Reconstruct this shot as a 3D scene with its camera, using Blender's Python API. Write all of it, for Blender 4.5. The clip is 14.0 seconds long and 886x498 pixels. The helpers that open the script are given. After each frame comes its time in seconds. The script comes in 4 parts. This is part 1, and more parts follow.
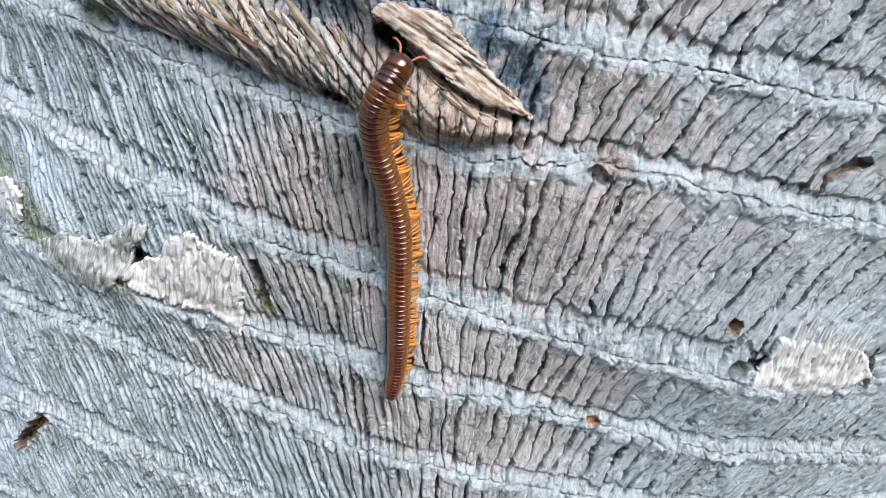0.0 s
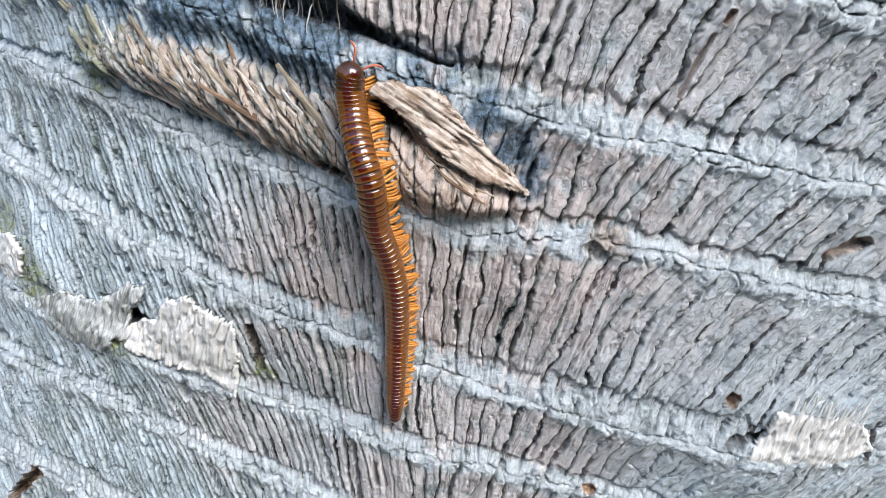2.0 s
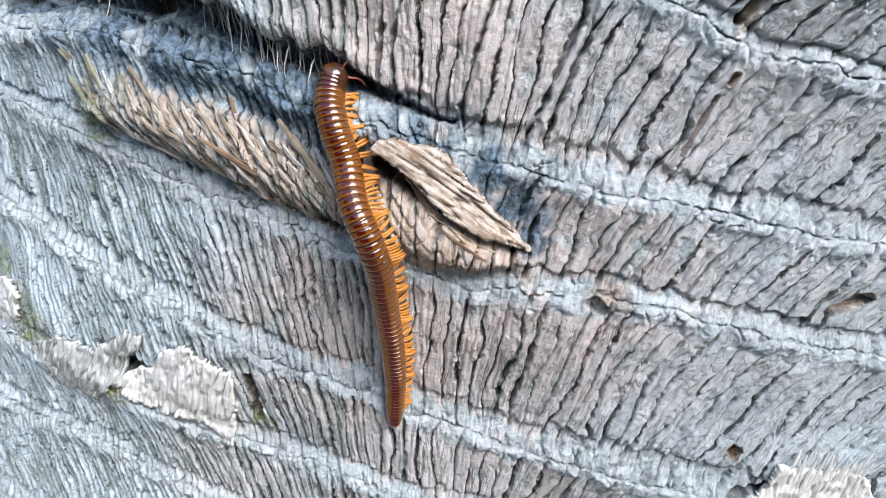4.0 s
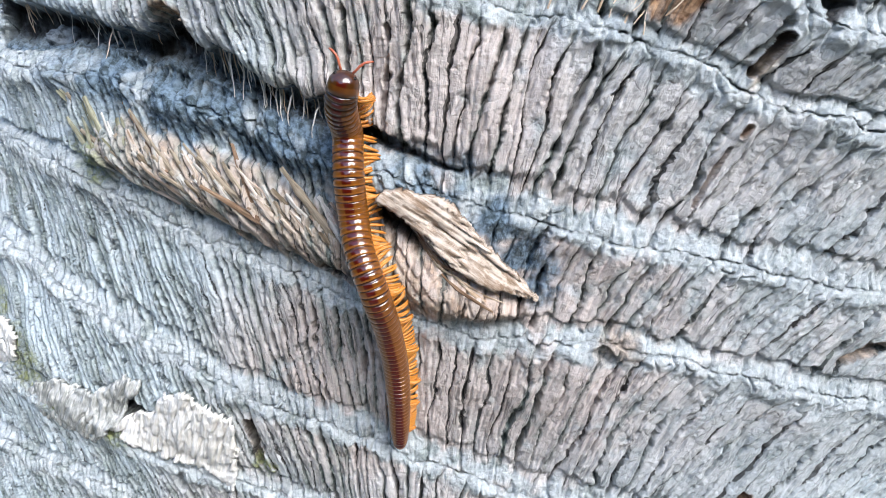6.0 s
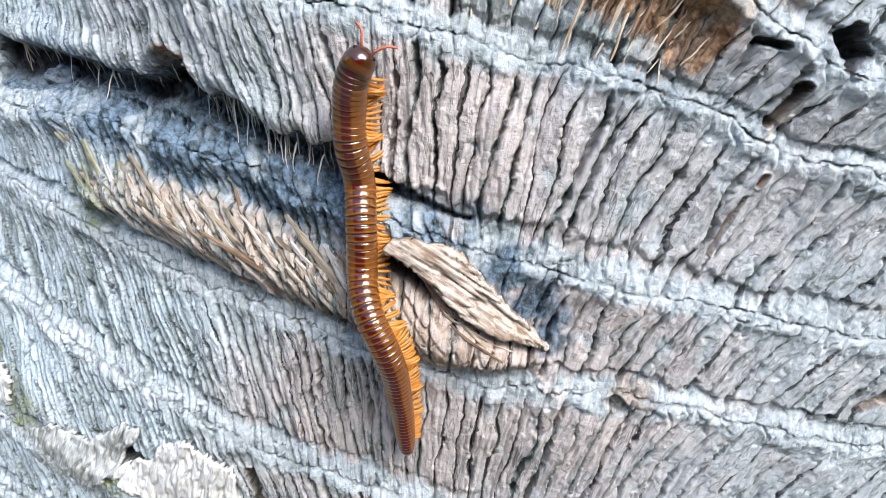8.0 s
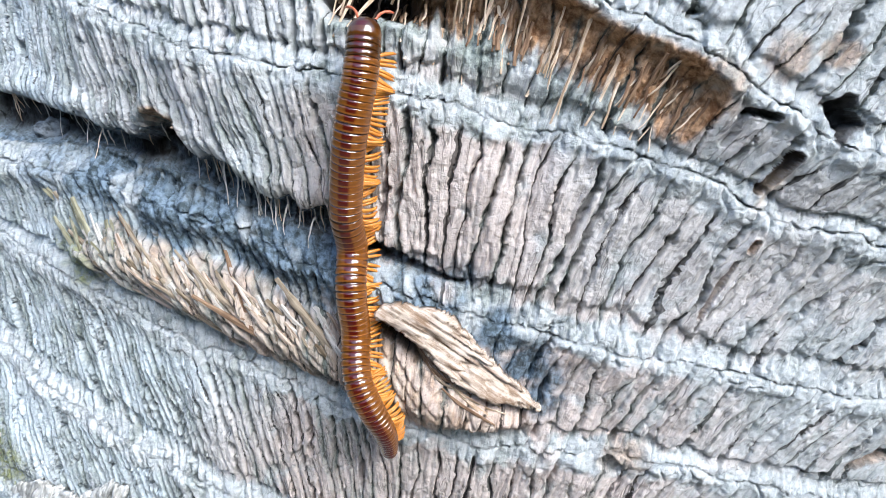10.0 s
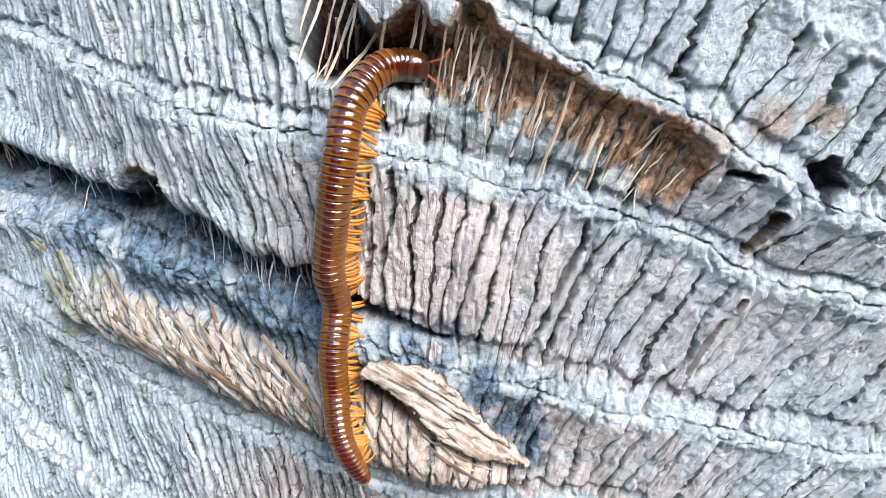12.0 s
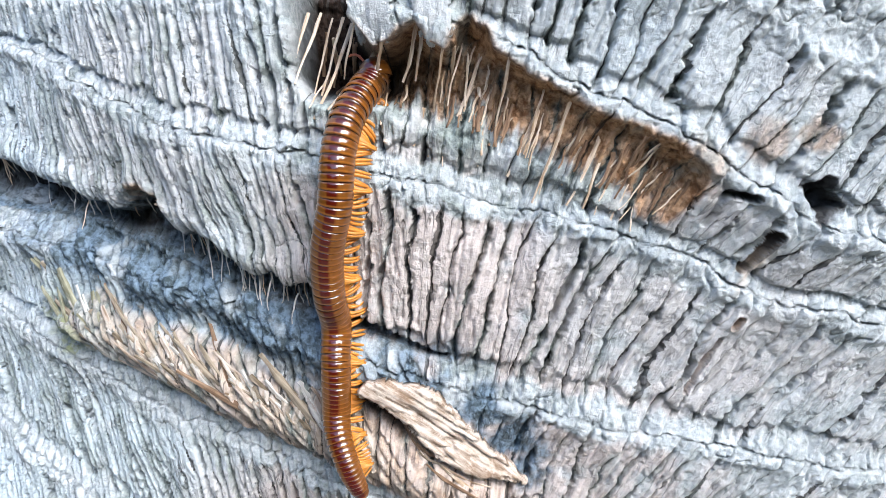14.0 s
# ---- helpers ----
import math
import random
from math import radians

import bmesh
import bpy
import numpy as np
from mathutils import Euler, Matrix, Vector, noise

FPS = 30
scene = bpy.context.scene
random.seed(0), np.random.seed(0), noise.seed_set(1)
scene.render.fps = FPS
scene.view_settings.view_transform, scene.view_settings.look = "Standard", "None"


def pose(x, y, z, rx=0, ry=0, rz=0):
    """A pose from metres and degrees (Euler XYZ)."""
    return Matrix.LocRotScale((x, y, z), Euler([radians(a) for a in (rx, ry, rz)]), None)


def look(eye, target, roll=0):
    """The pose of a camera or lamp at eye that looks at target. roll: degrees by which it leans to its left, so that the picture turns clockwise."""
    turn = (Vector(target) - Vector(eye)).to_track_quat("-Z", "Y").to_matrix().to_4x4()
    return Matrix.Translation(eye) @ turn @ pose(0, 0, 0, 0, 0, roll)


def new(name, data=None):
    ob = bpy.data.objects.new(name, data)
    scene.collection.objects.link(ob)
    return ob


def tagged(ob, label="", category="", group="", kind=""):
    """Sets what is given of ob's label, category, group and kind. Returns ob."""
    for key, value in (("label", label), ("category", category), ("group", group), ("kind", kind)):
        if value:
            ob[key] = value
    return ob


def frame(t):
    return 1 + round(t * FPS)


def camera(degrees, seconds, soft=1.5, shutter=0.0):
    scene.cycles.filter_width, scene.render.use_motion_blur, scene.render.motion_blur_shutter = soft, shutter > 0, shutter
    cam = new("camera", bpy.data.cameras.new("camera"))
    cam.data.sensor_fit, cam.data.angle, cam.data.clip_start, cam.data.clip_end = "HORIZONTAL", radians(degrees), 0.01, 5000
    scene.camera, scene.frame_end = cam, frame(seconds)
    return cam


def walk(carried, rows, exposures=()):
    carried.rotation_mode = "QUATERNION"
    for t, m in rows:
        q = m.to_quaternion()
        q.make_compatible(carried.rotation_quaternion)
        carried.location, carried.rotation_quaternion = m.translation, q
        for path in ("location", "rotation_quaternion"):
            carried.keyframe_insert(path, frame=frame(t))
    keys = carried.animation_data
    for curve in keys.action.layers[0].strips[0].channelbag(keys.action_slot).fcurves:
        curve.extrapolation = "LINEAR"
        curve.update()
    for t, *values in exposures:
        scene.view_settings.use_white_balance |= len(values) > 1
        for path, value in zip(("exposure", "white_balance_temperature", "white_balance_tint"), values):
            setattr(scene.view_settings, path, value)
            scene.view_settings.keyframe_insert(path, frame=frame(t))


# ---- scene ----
import collections

cam = camera(62.0, 14.0, soft=0.8)
PATH = [
    (0, (0.01662, -0.19946, 0.01022), (0.01543, -0.01202, -0.05953), -1.03),
    (0.5, (0.01711, -0.19734, 0.01505), (0.01554, -0.00976, -0.05432), -0.71),
    (1, (0.01890, -0.19606, 0.01852), (0.01631, -0.00798, -0.04946), -0.52),
    (1.5, (0.01984, -0.19486, 0.02164), (0.01671, -0.00631, -0.04499), -0.38),
    (2, (0.02068, -0.19397, 0.02436), (0.01695, -0.00491, -0.04077), -0.28),
    (2.5, (0.02046, -0.19275, 0.02765), (0.01695, -0.00346, -0.03684), -0.16),
    (3, (0.01993, -0.19158, 0.03047), (0.01683, -0.00201, -0.03319), -0.03),
    (5.5, (0.01838, -0.18271, 0.04522), (0.01557, 0.00687, -0.01842), 0.27),
    (6, (0.01719, -0.18099, 0.04707), (0.01492, 0.00879, -0.01602), 0.30),
    (6.5, (0.01568, -0.17932, 0.04830), (0.01419, 0.01078, -0.01381), 0.38),
    (7, (0.01465, -0.17715, 0.05081), (0.01351, 0.01296, -0.01128), 0.37),
    (7.5, (0.01370, -0.17558, 0.05260), (0.01298, 0.01485, -0.00850), 0.39),
    (8, (0.01343, -0.17422, 0.05461), (0.01277, 0.01652, -0.00553), 0.37),
    (10.5, (0.01477, -0.16809, 0.07082), (0.01577, 0.02338, 0.01302), 0.36),
    (11, (0.01616, -0.16690, 0.07389), (0.01679, 0.02476, 0.01674), 0.25),
    (11.5, (0.01763, -0.16610, 0.07645), (0.01766, 0.02573, 0.01987), 0.17),
    (12, (0.01818, -0.16565, 0.07788), (0.01819, 0.02651, 0.02243), 0.08),
    (12.5, (0.01858, -0.16514, 0.07944), (0.01836, 0.02713, 0.02436), -0.01),
    (13, (0.01888, -0.16488, 0.08064), (0.01850, 0.02743, 0.02573), -0.08),
    (13.5, (0.01894, -0.16478, 0.08165), (0.01862, 0.02749, 0.02658), -0.11),
    (14, (0.01917, -0.16497, 0.08169), (0.01875, 0.02737, 0.02685), -0.11),
]
walk(cam, [(t, look(eye, target, roll)) for t, eye, target, roll in PATH], exposures=[(0.0, 1.19), (6.0, 1.41), (11.0, 1.57), (14.0, 1.57)])

# ---- light: bright shade under an open, hazy sky ----
SUN_ELEVATION, SUN_AZIMUTH = radians(38), radians(144)
world = bpy.data.worlds.new("sky")
scene.world = world
world.use_nodes = True
sky = world.node_tree.nodes.new("ShaderNodeTexSky")
sky.sky_type = "NISHITA"
sky.sun_disc = False
sky.sun_elevation = SUN_ELEVATION
sky.sun_rotation = SUN_AZIMUTH
sky.air_density, sky.dust_density, sky.ozone_density = 1.0, 1.5, 2.0
background = world.node_tree.nodes["Background"]
background.inputs["Strength"].default_value = 0.15
world.node_tree.links.new(sky.outputs["Color"], background.inputs["Color"])

sun_data = bpy.data.lights.new("sun", "SUN")
sun_data.energy = 2.3
sun_data.angle = radians(46)
sun_data.color = (1.0, 0.99, 0.97)
sun = new("sun", sun_data)
sun_way = Vector((math.sin(SUN_AZIMUTH) * math.cos(SUN_ELEVATION), math.cos(SUN_AZIMUTH) * math.cos(SUN_ELEVATION), math.sin(SUN_ELEVATION)))
sun.matrix_world = look(sun_way * 5, (0, 0, 0))


# ---- materials ----
def graph(name):
    m = bpy.data.materials.new(name)
    m.use_nodes = True
    return m, m.node_tree.nodes, m.node_tree.links, m.node_tree.nodes["Principled BSDF"]


def node(nodes, kind, **values):
    n = nodes.new(kind)
    for key, value in values.items():
        n.inputs[key].default_value = value
    return n


def mixed(nodes, links, factor, a, b, blend="MIX"):
    """A colour mix; factor, a and b are sockets or values."""
    n = nodes.new("ShaderNodeMix")
    n.data_type, n.blend_type = "RGBA", blend
    for socket, value in ((n.inputs[0], factor), (n.inputs[6], a), (n.inputs[7], b)):
        if isinstance(value, bpy.types.NodeSocket):
            links.new(value, socket)
        else:
            socket.default_value = value
    return n.outputs[2]


def rgb(r, g, b):
    return (r, g, b, 1.0)


def stepped(nodes, links, value, low, high):
    n = nodes.new("ShaderNodeMapRange")
    n.interpolation_type = "SMOOTHSTEP"
    links.new(value, n.inputs["Value"])
    n.inputs["From Min"].default_value, n.inputs["From Max"].default_value = low, high
    return n.outputs["Result"]


def worked(nodes, links, op, a, b=0.0):
    n = nodes.new("ShaderNodeMath")
    n.operation = op
    for socket, value in zip(n.inputs, (a, b)):
        if isinstance(value, bpy.types.NodeSocket):
            links.new(value, socket)
        else:
            socket.default_value = value
    return n.outputs[0]


def noise_at(nodes, links, vector, scale, detail=4.0, rough=0.55):
    n = node(nodes, "ShaderNodeTexNoise", Scale=scale, Detail=detail, Roughness=rough)
    links.new(vector, n.inputs["Vector"])
    return n.outputs["Fac"]


def bark_material():
    m, nodes, links, out = graph("weathered palm bark")
    where = nodes.new("ShaderNodeTexCoord").outputs["Object"]

    def attribute(name):
        a = nodes.new("ShaderNodeAttribute")
        a.attribute_name = name
        return a.outputs["Fac"]

    crust, bare, moss, warm, bleach = (attribute(n) for n in ("crust", "bare", "moss", "warm", "bleach"))
    deep_shade, dark_blue = attribute("deep_shade"), attribute("dark_blue")
    # streaks along the fibres: a vector of the fibre's own coordinates
    along = nodes.new("ShaderNodeCombineXYZ")
    links.new(attribute("across"), along.inputs[0])
    links.new(attribute("down"), along.inputs[1])
    streak = noise_at(nodes, links, along.outputs[0], 1.0, 5.0, 0.65)
    blotch = noise_at(nodes, links, where, 55.0, 5.0, 0.6)
    grain = noise_at(nodes, links, where, 420.0, 4.0, 0.65)
    speck = noise_at(nodes, links, where, 1300.0, 3.0, 0.7)

    grey = mixed(nodes, links, stepped(nodes, links, streak, 0.28, 0.56), rgb(0.31, 0.37, 0.405), rgb(0.555, 0.64, 0.69))
    pink = mixed(nodes, links, stepped(nodes, links, streak, 0.28, 0.56), rgb(0.35, 0.30, 0.28), rgb(0.64, 0.57, 0.545))
    wall = mixed(nodes, links, warm, grey, pink)
    lichen_light = mixed(nodes, links, stepped(nodes, links, grain, 0.32, 0.66), rgb(0.37, 0.42, 0.445), rgb(0.57, 0.615, 0.64))
    spread = worked(nodes, links, "ADD", crust, worked(nodes, links, "MULTIPLY", worked(nodes, links, "SUBTRACT", blotch, 0.52), 1.6))
    colour = mixed(nodes, links, stepped(nodes, links, spread, 0.15, 0.85), wall, lichen_light)
    colour = mixed(nodes, links, worked(nodes, links, "MULTIPLY", stepped(nodes, links, speck, 0.52, 0.64), 0.22), colour, rgb(0.70, 0.71, 0.72))
    colour = mixed(nodes, links, worked(nodes, links, "MULTIPLY", stepped(nodes, links, speck, 0.45, 0.33), 0.2), colour, rgb(0.15, 0.145, 0.145))
    wood = mixed(nodes, links, stepped(nodes, links, grain, 0.3, 0.7), rgb(0.17, 0.08, 0.036), rgb(0.60, 0.375, 0.22))
    colour = mixed(nodes, links, bare, colour, wood)
    # near-black painted in the hollow, crevice and holes stands in for their shade
    colour = mixed(nodes, links, deep_shade, colour, mixed(nodes, links, grain, rgb(0.006, 0.004, 0.003), rgb(0.04, 0.022, 0.014)))
    pale = mixed(nodes, links, stepped(nodes, links, streak, 0.3, 0.65), rgb(0.36, 0.275, 0.20), rgb(0.70, 0.61, 0.53))
    colour = mixed(nodes, links, bleach, colour, pale)
    green = mixed(nodes, links, grain, rgb(0.07, 0.09, 0.03), rgb(0.38, 0.41, 0.17))
    colour = mixed(nodes, links, worked(nodes, links, "MULTIPLY", moss, stepped(nodes, links, grain, 0.35, 0.6)), colour, green)
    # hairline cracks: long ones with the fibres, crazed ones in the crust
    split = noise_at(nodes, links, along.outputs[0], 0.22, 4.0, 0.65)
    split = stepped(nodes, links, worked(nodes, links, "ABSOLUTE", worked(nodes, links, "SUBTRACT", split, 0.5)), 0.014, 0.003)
    # furrow seams: dark lines that follow the modelled grooves
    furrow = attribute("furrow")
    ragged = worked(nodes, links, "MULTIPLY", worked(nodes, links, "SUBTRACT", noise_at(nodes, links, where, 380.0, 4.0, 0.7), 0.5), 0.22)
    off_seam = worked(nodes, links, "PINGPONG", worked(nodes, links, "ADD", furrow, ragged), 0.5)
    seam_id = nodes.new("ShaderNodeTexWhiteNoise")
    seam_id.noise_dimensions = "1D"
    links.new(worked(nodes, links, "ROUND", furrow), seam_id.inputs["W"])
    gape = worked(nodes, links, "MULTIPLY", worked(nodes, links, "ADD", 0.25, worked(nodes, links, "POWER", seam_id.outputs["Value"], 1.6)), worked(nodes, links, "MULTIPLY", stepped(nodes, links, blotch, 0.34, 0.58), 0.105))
    seam_shade = worked(nodes, links, "MULTIPLY", stepped(nodes, links, worked(nodes, links, "SUBTRACT", off_seam, gape), 0.012, -0.004), attribute("skin"))
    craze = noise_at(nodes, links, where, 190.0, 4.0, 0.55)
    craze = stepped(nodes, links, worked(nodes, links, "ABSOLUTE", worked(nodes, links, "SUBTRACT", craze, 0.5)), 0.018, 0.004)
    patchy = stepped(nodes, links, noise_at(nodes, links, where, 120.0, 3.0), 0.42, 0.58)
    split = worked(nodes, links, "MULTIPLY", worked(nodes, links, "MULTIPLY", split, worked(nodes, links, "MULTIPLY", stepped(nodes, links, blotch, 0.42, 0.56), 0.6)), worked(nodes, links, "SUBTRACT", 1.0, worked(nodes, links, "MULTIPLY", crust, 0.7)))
    cracks = worked(nodes, links, "MAXIMUM", seam_shade, worked(nodes, links, "MAXIMUM", split, worked(nodes, links, "MULTIPLY", craze, worked(nodes, links, "MULTIPLY", patchy, 0.25))))
    # near-black for dirt and painted shade in cracks and furrow seams
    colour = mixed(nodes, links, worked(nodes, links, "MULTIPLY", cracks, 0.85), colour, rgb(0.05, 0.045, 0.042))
    # dark blue tint; in the crevice and the hole it is painted shade
    colour = mixed(nodes, links, dark_blue, colour, mixed(nodes, links, stepped(nodes, links, grain, 0.35, 0.65), rgb(0.035, 0.058, 0.072), rgb(0.185, 0.27, 0.36)))
    # greenish tint of furrows, crust patches and the hollow's lower part
    green_tint = mixed(nodes, links, stepped(nodes, links, grain, 0.35, 0.65), rgb(0.10, 0.13, 0.125), rgb(0.33, 0.39, 0.37))
    colour = mixed(nodes, links, worked(nodes, links, "MULTIPLY", attribute("green_tint"), stepped(nodes, links, blotch, 0.34, 0.56)), colour, green_tint)
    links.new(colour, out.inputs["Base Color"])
    out.inputs["Roughness"].default_value = 0.85
    out.inputs["Specular IOR Level"].default_value = 0.25
    relief = worked(nodes, links, "ADD", worked(nodes, links, "MULTIPLY", streak, 0.7), worked(nodes, links, "ADD", grain, worked(nodes, links, "MULTIPLY", speck, 0.5)))
    relief = worked(nodes, links, "SUBTRACT", relief, worked(nodes, links, "MULTIPLY", cracks, 0.8))
    bump = node(nodes, "ShaderNodeBump", Strength=1.0, Distance=0.0006)
    links.new(relief, bump.inputs["Height"])
    links.new(bump.outputs[0], out.inputs["Normal"])
    return m


def wood_material(name, dark, light, stretch=(900.0, 900.0, 70.0), rough=0.75, relief=0.0004):
    """Wood whose grain runs along its own z."""
    m, nodes, links, out = graph(name)
    where = nodes.new("ShaderNodeTexCoord").outputs["Object"]
    shift = nodes.new("ShaderNodeVectorMath")
    shift.operation = "MULTIPLY_ADD"
    links.new(where, shift.inputs[0])
    shift.inputs[1].default_value = stretch
    info = nodes.new("ShaderNodeObjectInfo")
    links.new(worked(nodes, links, "MULTIPLY", info.outputs["Random"], 40.0), shift.inputs[2])
    grain = noise_at(nodes, links, shift.outputs[0], 1.0, 5.0, 0.65)
    blotch = noise_at(nodes, links, where, 160.0, 3.0)
    tone = worked(nodes, links, "ADD", worked(nodes, links, "MULTIPLY", grain, 0.7), worked(nodes, links, "MULTIPLY", blotch, 0.3))
    links.new(mixed(nodes, links, stepped(nodes, links, tone, 0.36, 0.62), rgb(*dark), rgb(*light)), out.inputs["Base Color"])
    out.inputs["Roughness"].default_value = rough
    out.inputs["Specular IOR Level"].default_value = 0.3
    bump = node(nodes, "ShaderNodeBump", Strength=0.7, Distance=relief)
    links.new(grain, bump.inputs["Height"])
    links.new(bump.outputs[0], out.inputs["Normal"])
    return m


def ring_material(name, half_width, length, deep=1.0):
    """Polished plates: tan flanks, a dark red spot on the back of each ring, a thin dark joint in front."""
    m, nodes, links, out = graph(name)
    where = nodes.new("ShaderNodeTexCoord").outputs["Object"]
    axes = nodes.new("ShaderNodeSeparateXYZ")
    links.new(where, axes.inputs[0])
    across = worked(nodes, links, "ABSOLUTE", worked(nodes, links, "DIVIDE", axes.outputs[0], half_width))
    ahead = worked(nodes, links, "DIVIDE", axes.outputs[1], length)
    mottle = noise_at(nodes, links, where, 700.0, 4.0)
    wobble = worked(nodes, links, "MULTIPLY", worked(nodes, links, "SUBTRACT", mottle, 0.5), 0.3)
    info = nodes.new("ShaderNodeObjectInfo")
    flank = mixed(nodes, links, mottle, rgb(0.085 * deep, 0.024 * deep, 0.003 * deep), rgb(0.25 * deep, 0.088 * deep, 0.012 * deep))
    flank = mixed(nodes, links, worked(nodes, links, "MULTIPLY", info.outputs["Random"], 0.4), flank, rgb(0.19 * deep, 0.07 * deep, 0.016 * deep))
    hem = mixed(nodes, links, stepped(nodes, links, ahead, -0.1, -0.4), flank, rgb(0.31 * deep, 0.105 * deep, 0.014 * deep))
    spot = mixed(nodes, links, stepped(nodes, links, worked(nodes, links, "ADD", across, wobble), 0.42, 0.22), hem, rgb(0.07, 0.004, 0.001))
    spot = mixed(nodes, links, worked(nodes, links, "MULTIPLY", stepped(nodes, links, ahead, -0.16, -0.34), 0.8), spot, hem)
    joint = mixed(nodes, links, stepped(nodes, links, ahead, 0.40, 0.50), spot, rgb(0.06, 0.02, 0.008))
    links.new(joint, out.inputs["Base Color"])
    out.inputs["Roughness"].default_value = 0.3
    out.inputs["Specular IOR Level"].default_value = 0.1
    out.inputs["Coat Weight"].default_value = 1.0
    out.inputs["Coat IOR"].default_value = 1.75
    out.inputs["Coat Roughness"].default_value = 0.12
    bump = node(nodes, "ShaderNodeBump", Strength=0.25, Distance=0.0002)
    links.new(mottle, bump.inputs["Height"])
    links.new(bump.outputs[0], out.inputs["Normal"])
    return m


def leg_material(name, light, dark, length):
    m, nodes, links, out = graph(name)
    where = nodes.new("ShaderNodeTexCoord").outputs["Object"]
    axes = nodes.new("ShaderNodeSeparateXYZ")
    links.new(where, axes.inputs[0])
    mottle = noise_at(nodes, links, where, 900.0, 2.0)
    tone = mixed(nodes, links, mottle, rgb(*[c * 0.75 for c in light]), rgb(*light))
    tip = stepped(nodes, links, worked(nodes, links, "DIVIDE", axes.outputs[0], length), 0.75, 1.05)
    links.new(mixed(nodes, links, tip, tone, rgb(*dark)), out.inputs["Base Color"])
    out.inputs["Roughness"].default_value = 0.35
    out.inputs["Subsurface Weight"].default_value = 0.15
    out.inputs["Subsurface Radius"].default_value = (0.001, 0.0005, 0.0002)
    out.inputs["Subsurface Scale"].default_value = 0.5
    return m


def ground_material():
    m, nodes, links, out = graph("unseen ground")
    where = nodes.new("ShaderNodeTexCoord").outputs["Object"]
    coarse = noise_at(nodes, links, where, 1.3, 6.0)
    fine = noise_at(nodes, links, where, 40.0, 5.0)
    colour = mixed(nodes, links, stepped(nodes, links, coarse, 0.4, 0.6), rgb(0.16, 0.15, 0.12), rgb(0.25, 0.23, 0.19))
    colour = mixed(nodes, links, worked(nodes, links, "MULTIPLY", fine, 0.5), colour, rgb(0.15, 0.13, 0.10))
    links.new(colour, out.inputs["Base Color"])
    out.inputs["Roughness"].default_value = 0.95
    bump = node(nodes, "ShaderNodeBump", Strength=0.8, Distance=0.02)
    links.new(fine, bump.inputs["Height"])
    links.new(bump.outputs[0], out.inputs["Normal"])
    return m


BARK = bark_material()
STRAND = wood_material("bleached fibre", (0.42, 0.28, 0.17), (0.80, 0.69, 0.57))
THREAD = wood_material("grey fibre", (0.36, 0.34, 0.31), (0.72, 0.70, 0.66))
SPLINTER = wood_material("grey brown splintered wood", (0.13, 0.095, 0.06), (0.43, 0.36, 0.275))
TORN = wood_material("pale torn wood", (0.24, 0.16, 0.105), (0.72, 0.62, 0.535))
WHITE = wood_material("sun bleached bark", (0.80, 0.77, 0.71), (0.95, 0.94, 0.92), stretch=(1100.0, 1100.0, 120.0), rough=0.8, relief=0.0012)
WEATHERED = wood_material("grey white dead bark", (0.33, 0.34, 0.32), (0.76, 0.77, 0.75), stretch=(1000.0, 1000.0, 120.0), rough=0.85, relief=0.0012)
MOSSY = wood_material("mossy grey green splinter", (0.14, 0.135, 0.08), (0.44, 0.43, 0.32))
KNOB = wood_material("dark blue grey knob", (0.04, 0.05, 0.06), (0.22, 0.26, 0.30), stretch=(500.0, 500.0, 500.0))
RUST = wood_material("rusty brown inner bark", (0.11, 0.06, 0.035), (0.34, 0.225, 0.145))


# ---- small helpers ----
def mesh_of(name, verts, faces, material, smooth=True):
    data = bpy.data.meshes.new(name)
    data.from_pydata([tuple(v) for v in verts], [], [tuple(f) for f in faces])
    data.materials.append(material)
    if smooth:
        data.shade_smooth()
    return data


def part(name, data, parent, label="", kind=""):
    ob = new(name, data)
    ob.parent = parent
    return tagged(ob, label, kind=kind)


def hashed(seed):
    angle = np.random.RandomState(seed).rand(256, 256) * 2 * np.pi
    return np.cos(angle).astype(np.float32), np.sin(angle).astype(np.float32)


def ripple(x, y, seed=1):
    """Gradient noise in the plane, about -0.7 to 0.7."""
    gx, gy = hashed(seed)
    x, y = np.asarray(x, np.float32), np.asarray(y, np.float32)
    i, j = np.floor(x).astype(int), np.floor(y).astype(int)
    fx, fy = (x - i).astype(np.float32), (y - j).astype(np.float32)
    i, j = i % 256, j % 256
    i2, j2 = (i + 1) % 256, (j + 1) % 256
    u, v = fx**3 * (fx * (fx * 6 - 15) + 10), fy**3 * (fy * (fy * 6 - 15) + 10)

    def corner(a, b):
        p, q = (i2 if a else i), (j2 if b else j)
        return gx[p, q] * (fx - a) + gy[p, q] * (fy - b)

    low = corner(0, 0) * (1 - u) + corner(1, 0) * u
    high = corner(0, 1) * (1 - u) + corner(1, 1) * u
    return low * (1 - v) + high * v


def layered(x, y, octaves, seed=1, fade=0.5):
    total, weight = 0.0, 1.0
    for n in range(octaves):
        total = total + weight * ripple(x * 2**n, y * 2**n, seed + n)
        weight *= fade
    return total


def smooth(low, high, value):
    t = np.clip((value - low) / (high - low), 0, 1)
    return t * t * (3 - 2 * t)


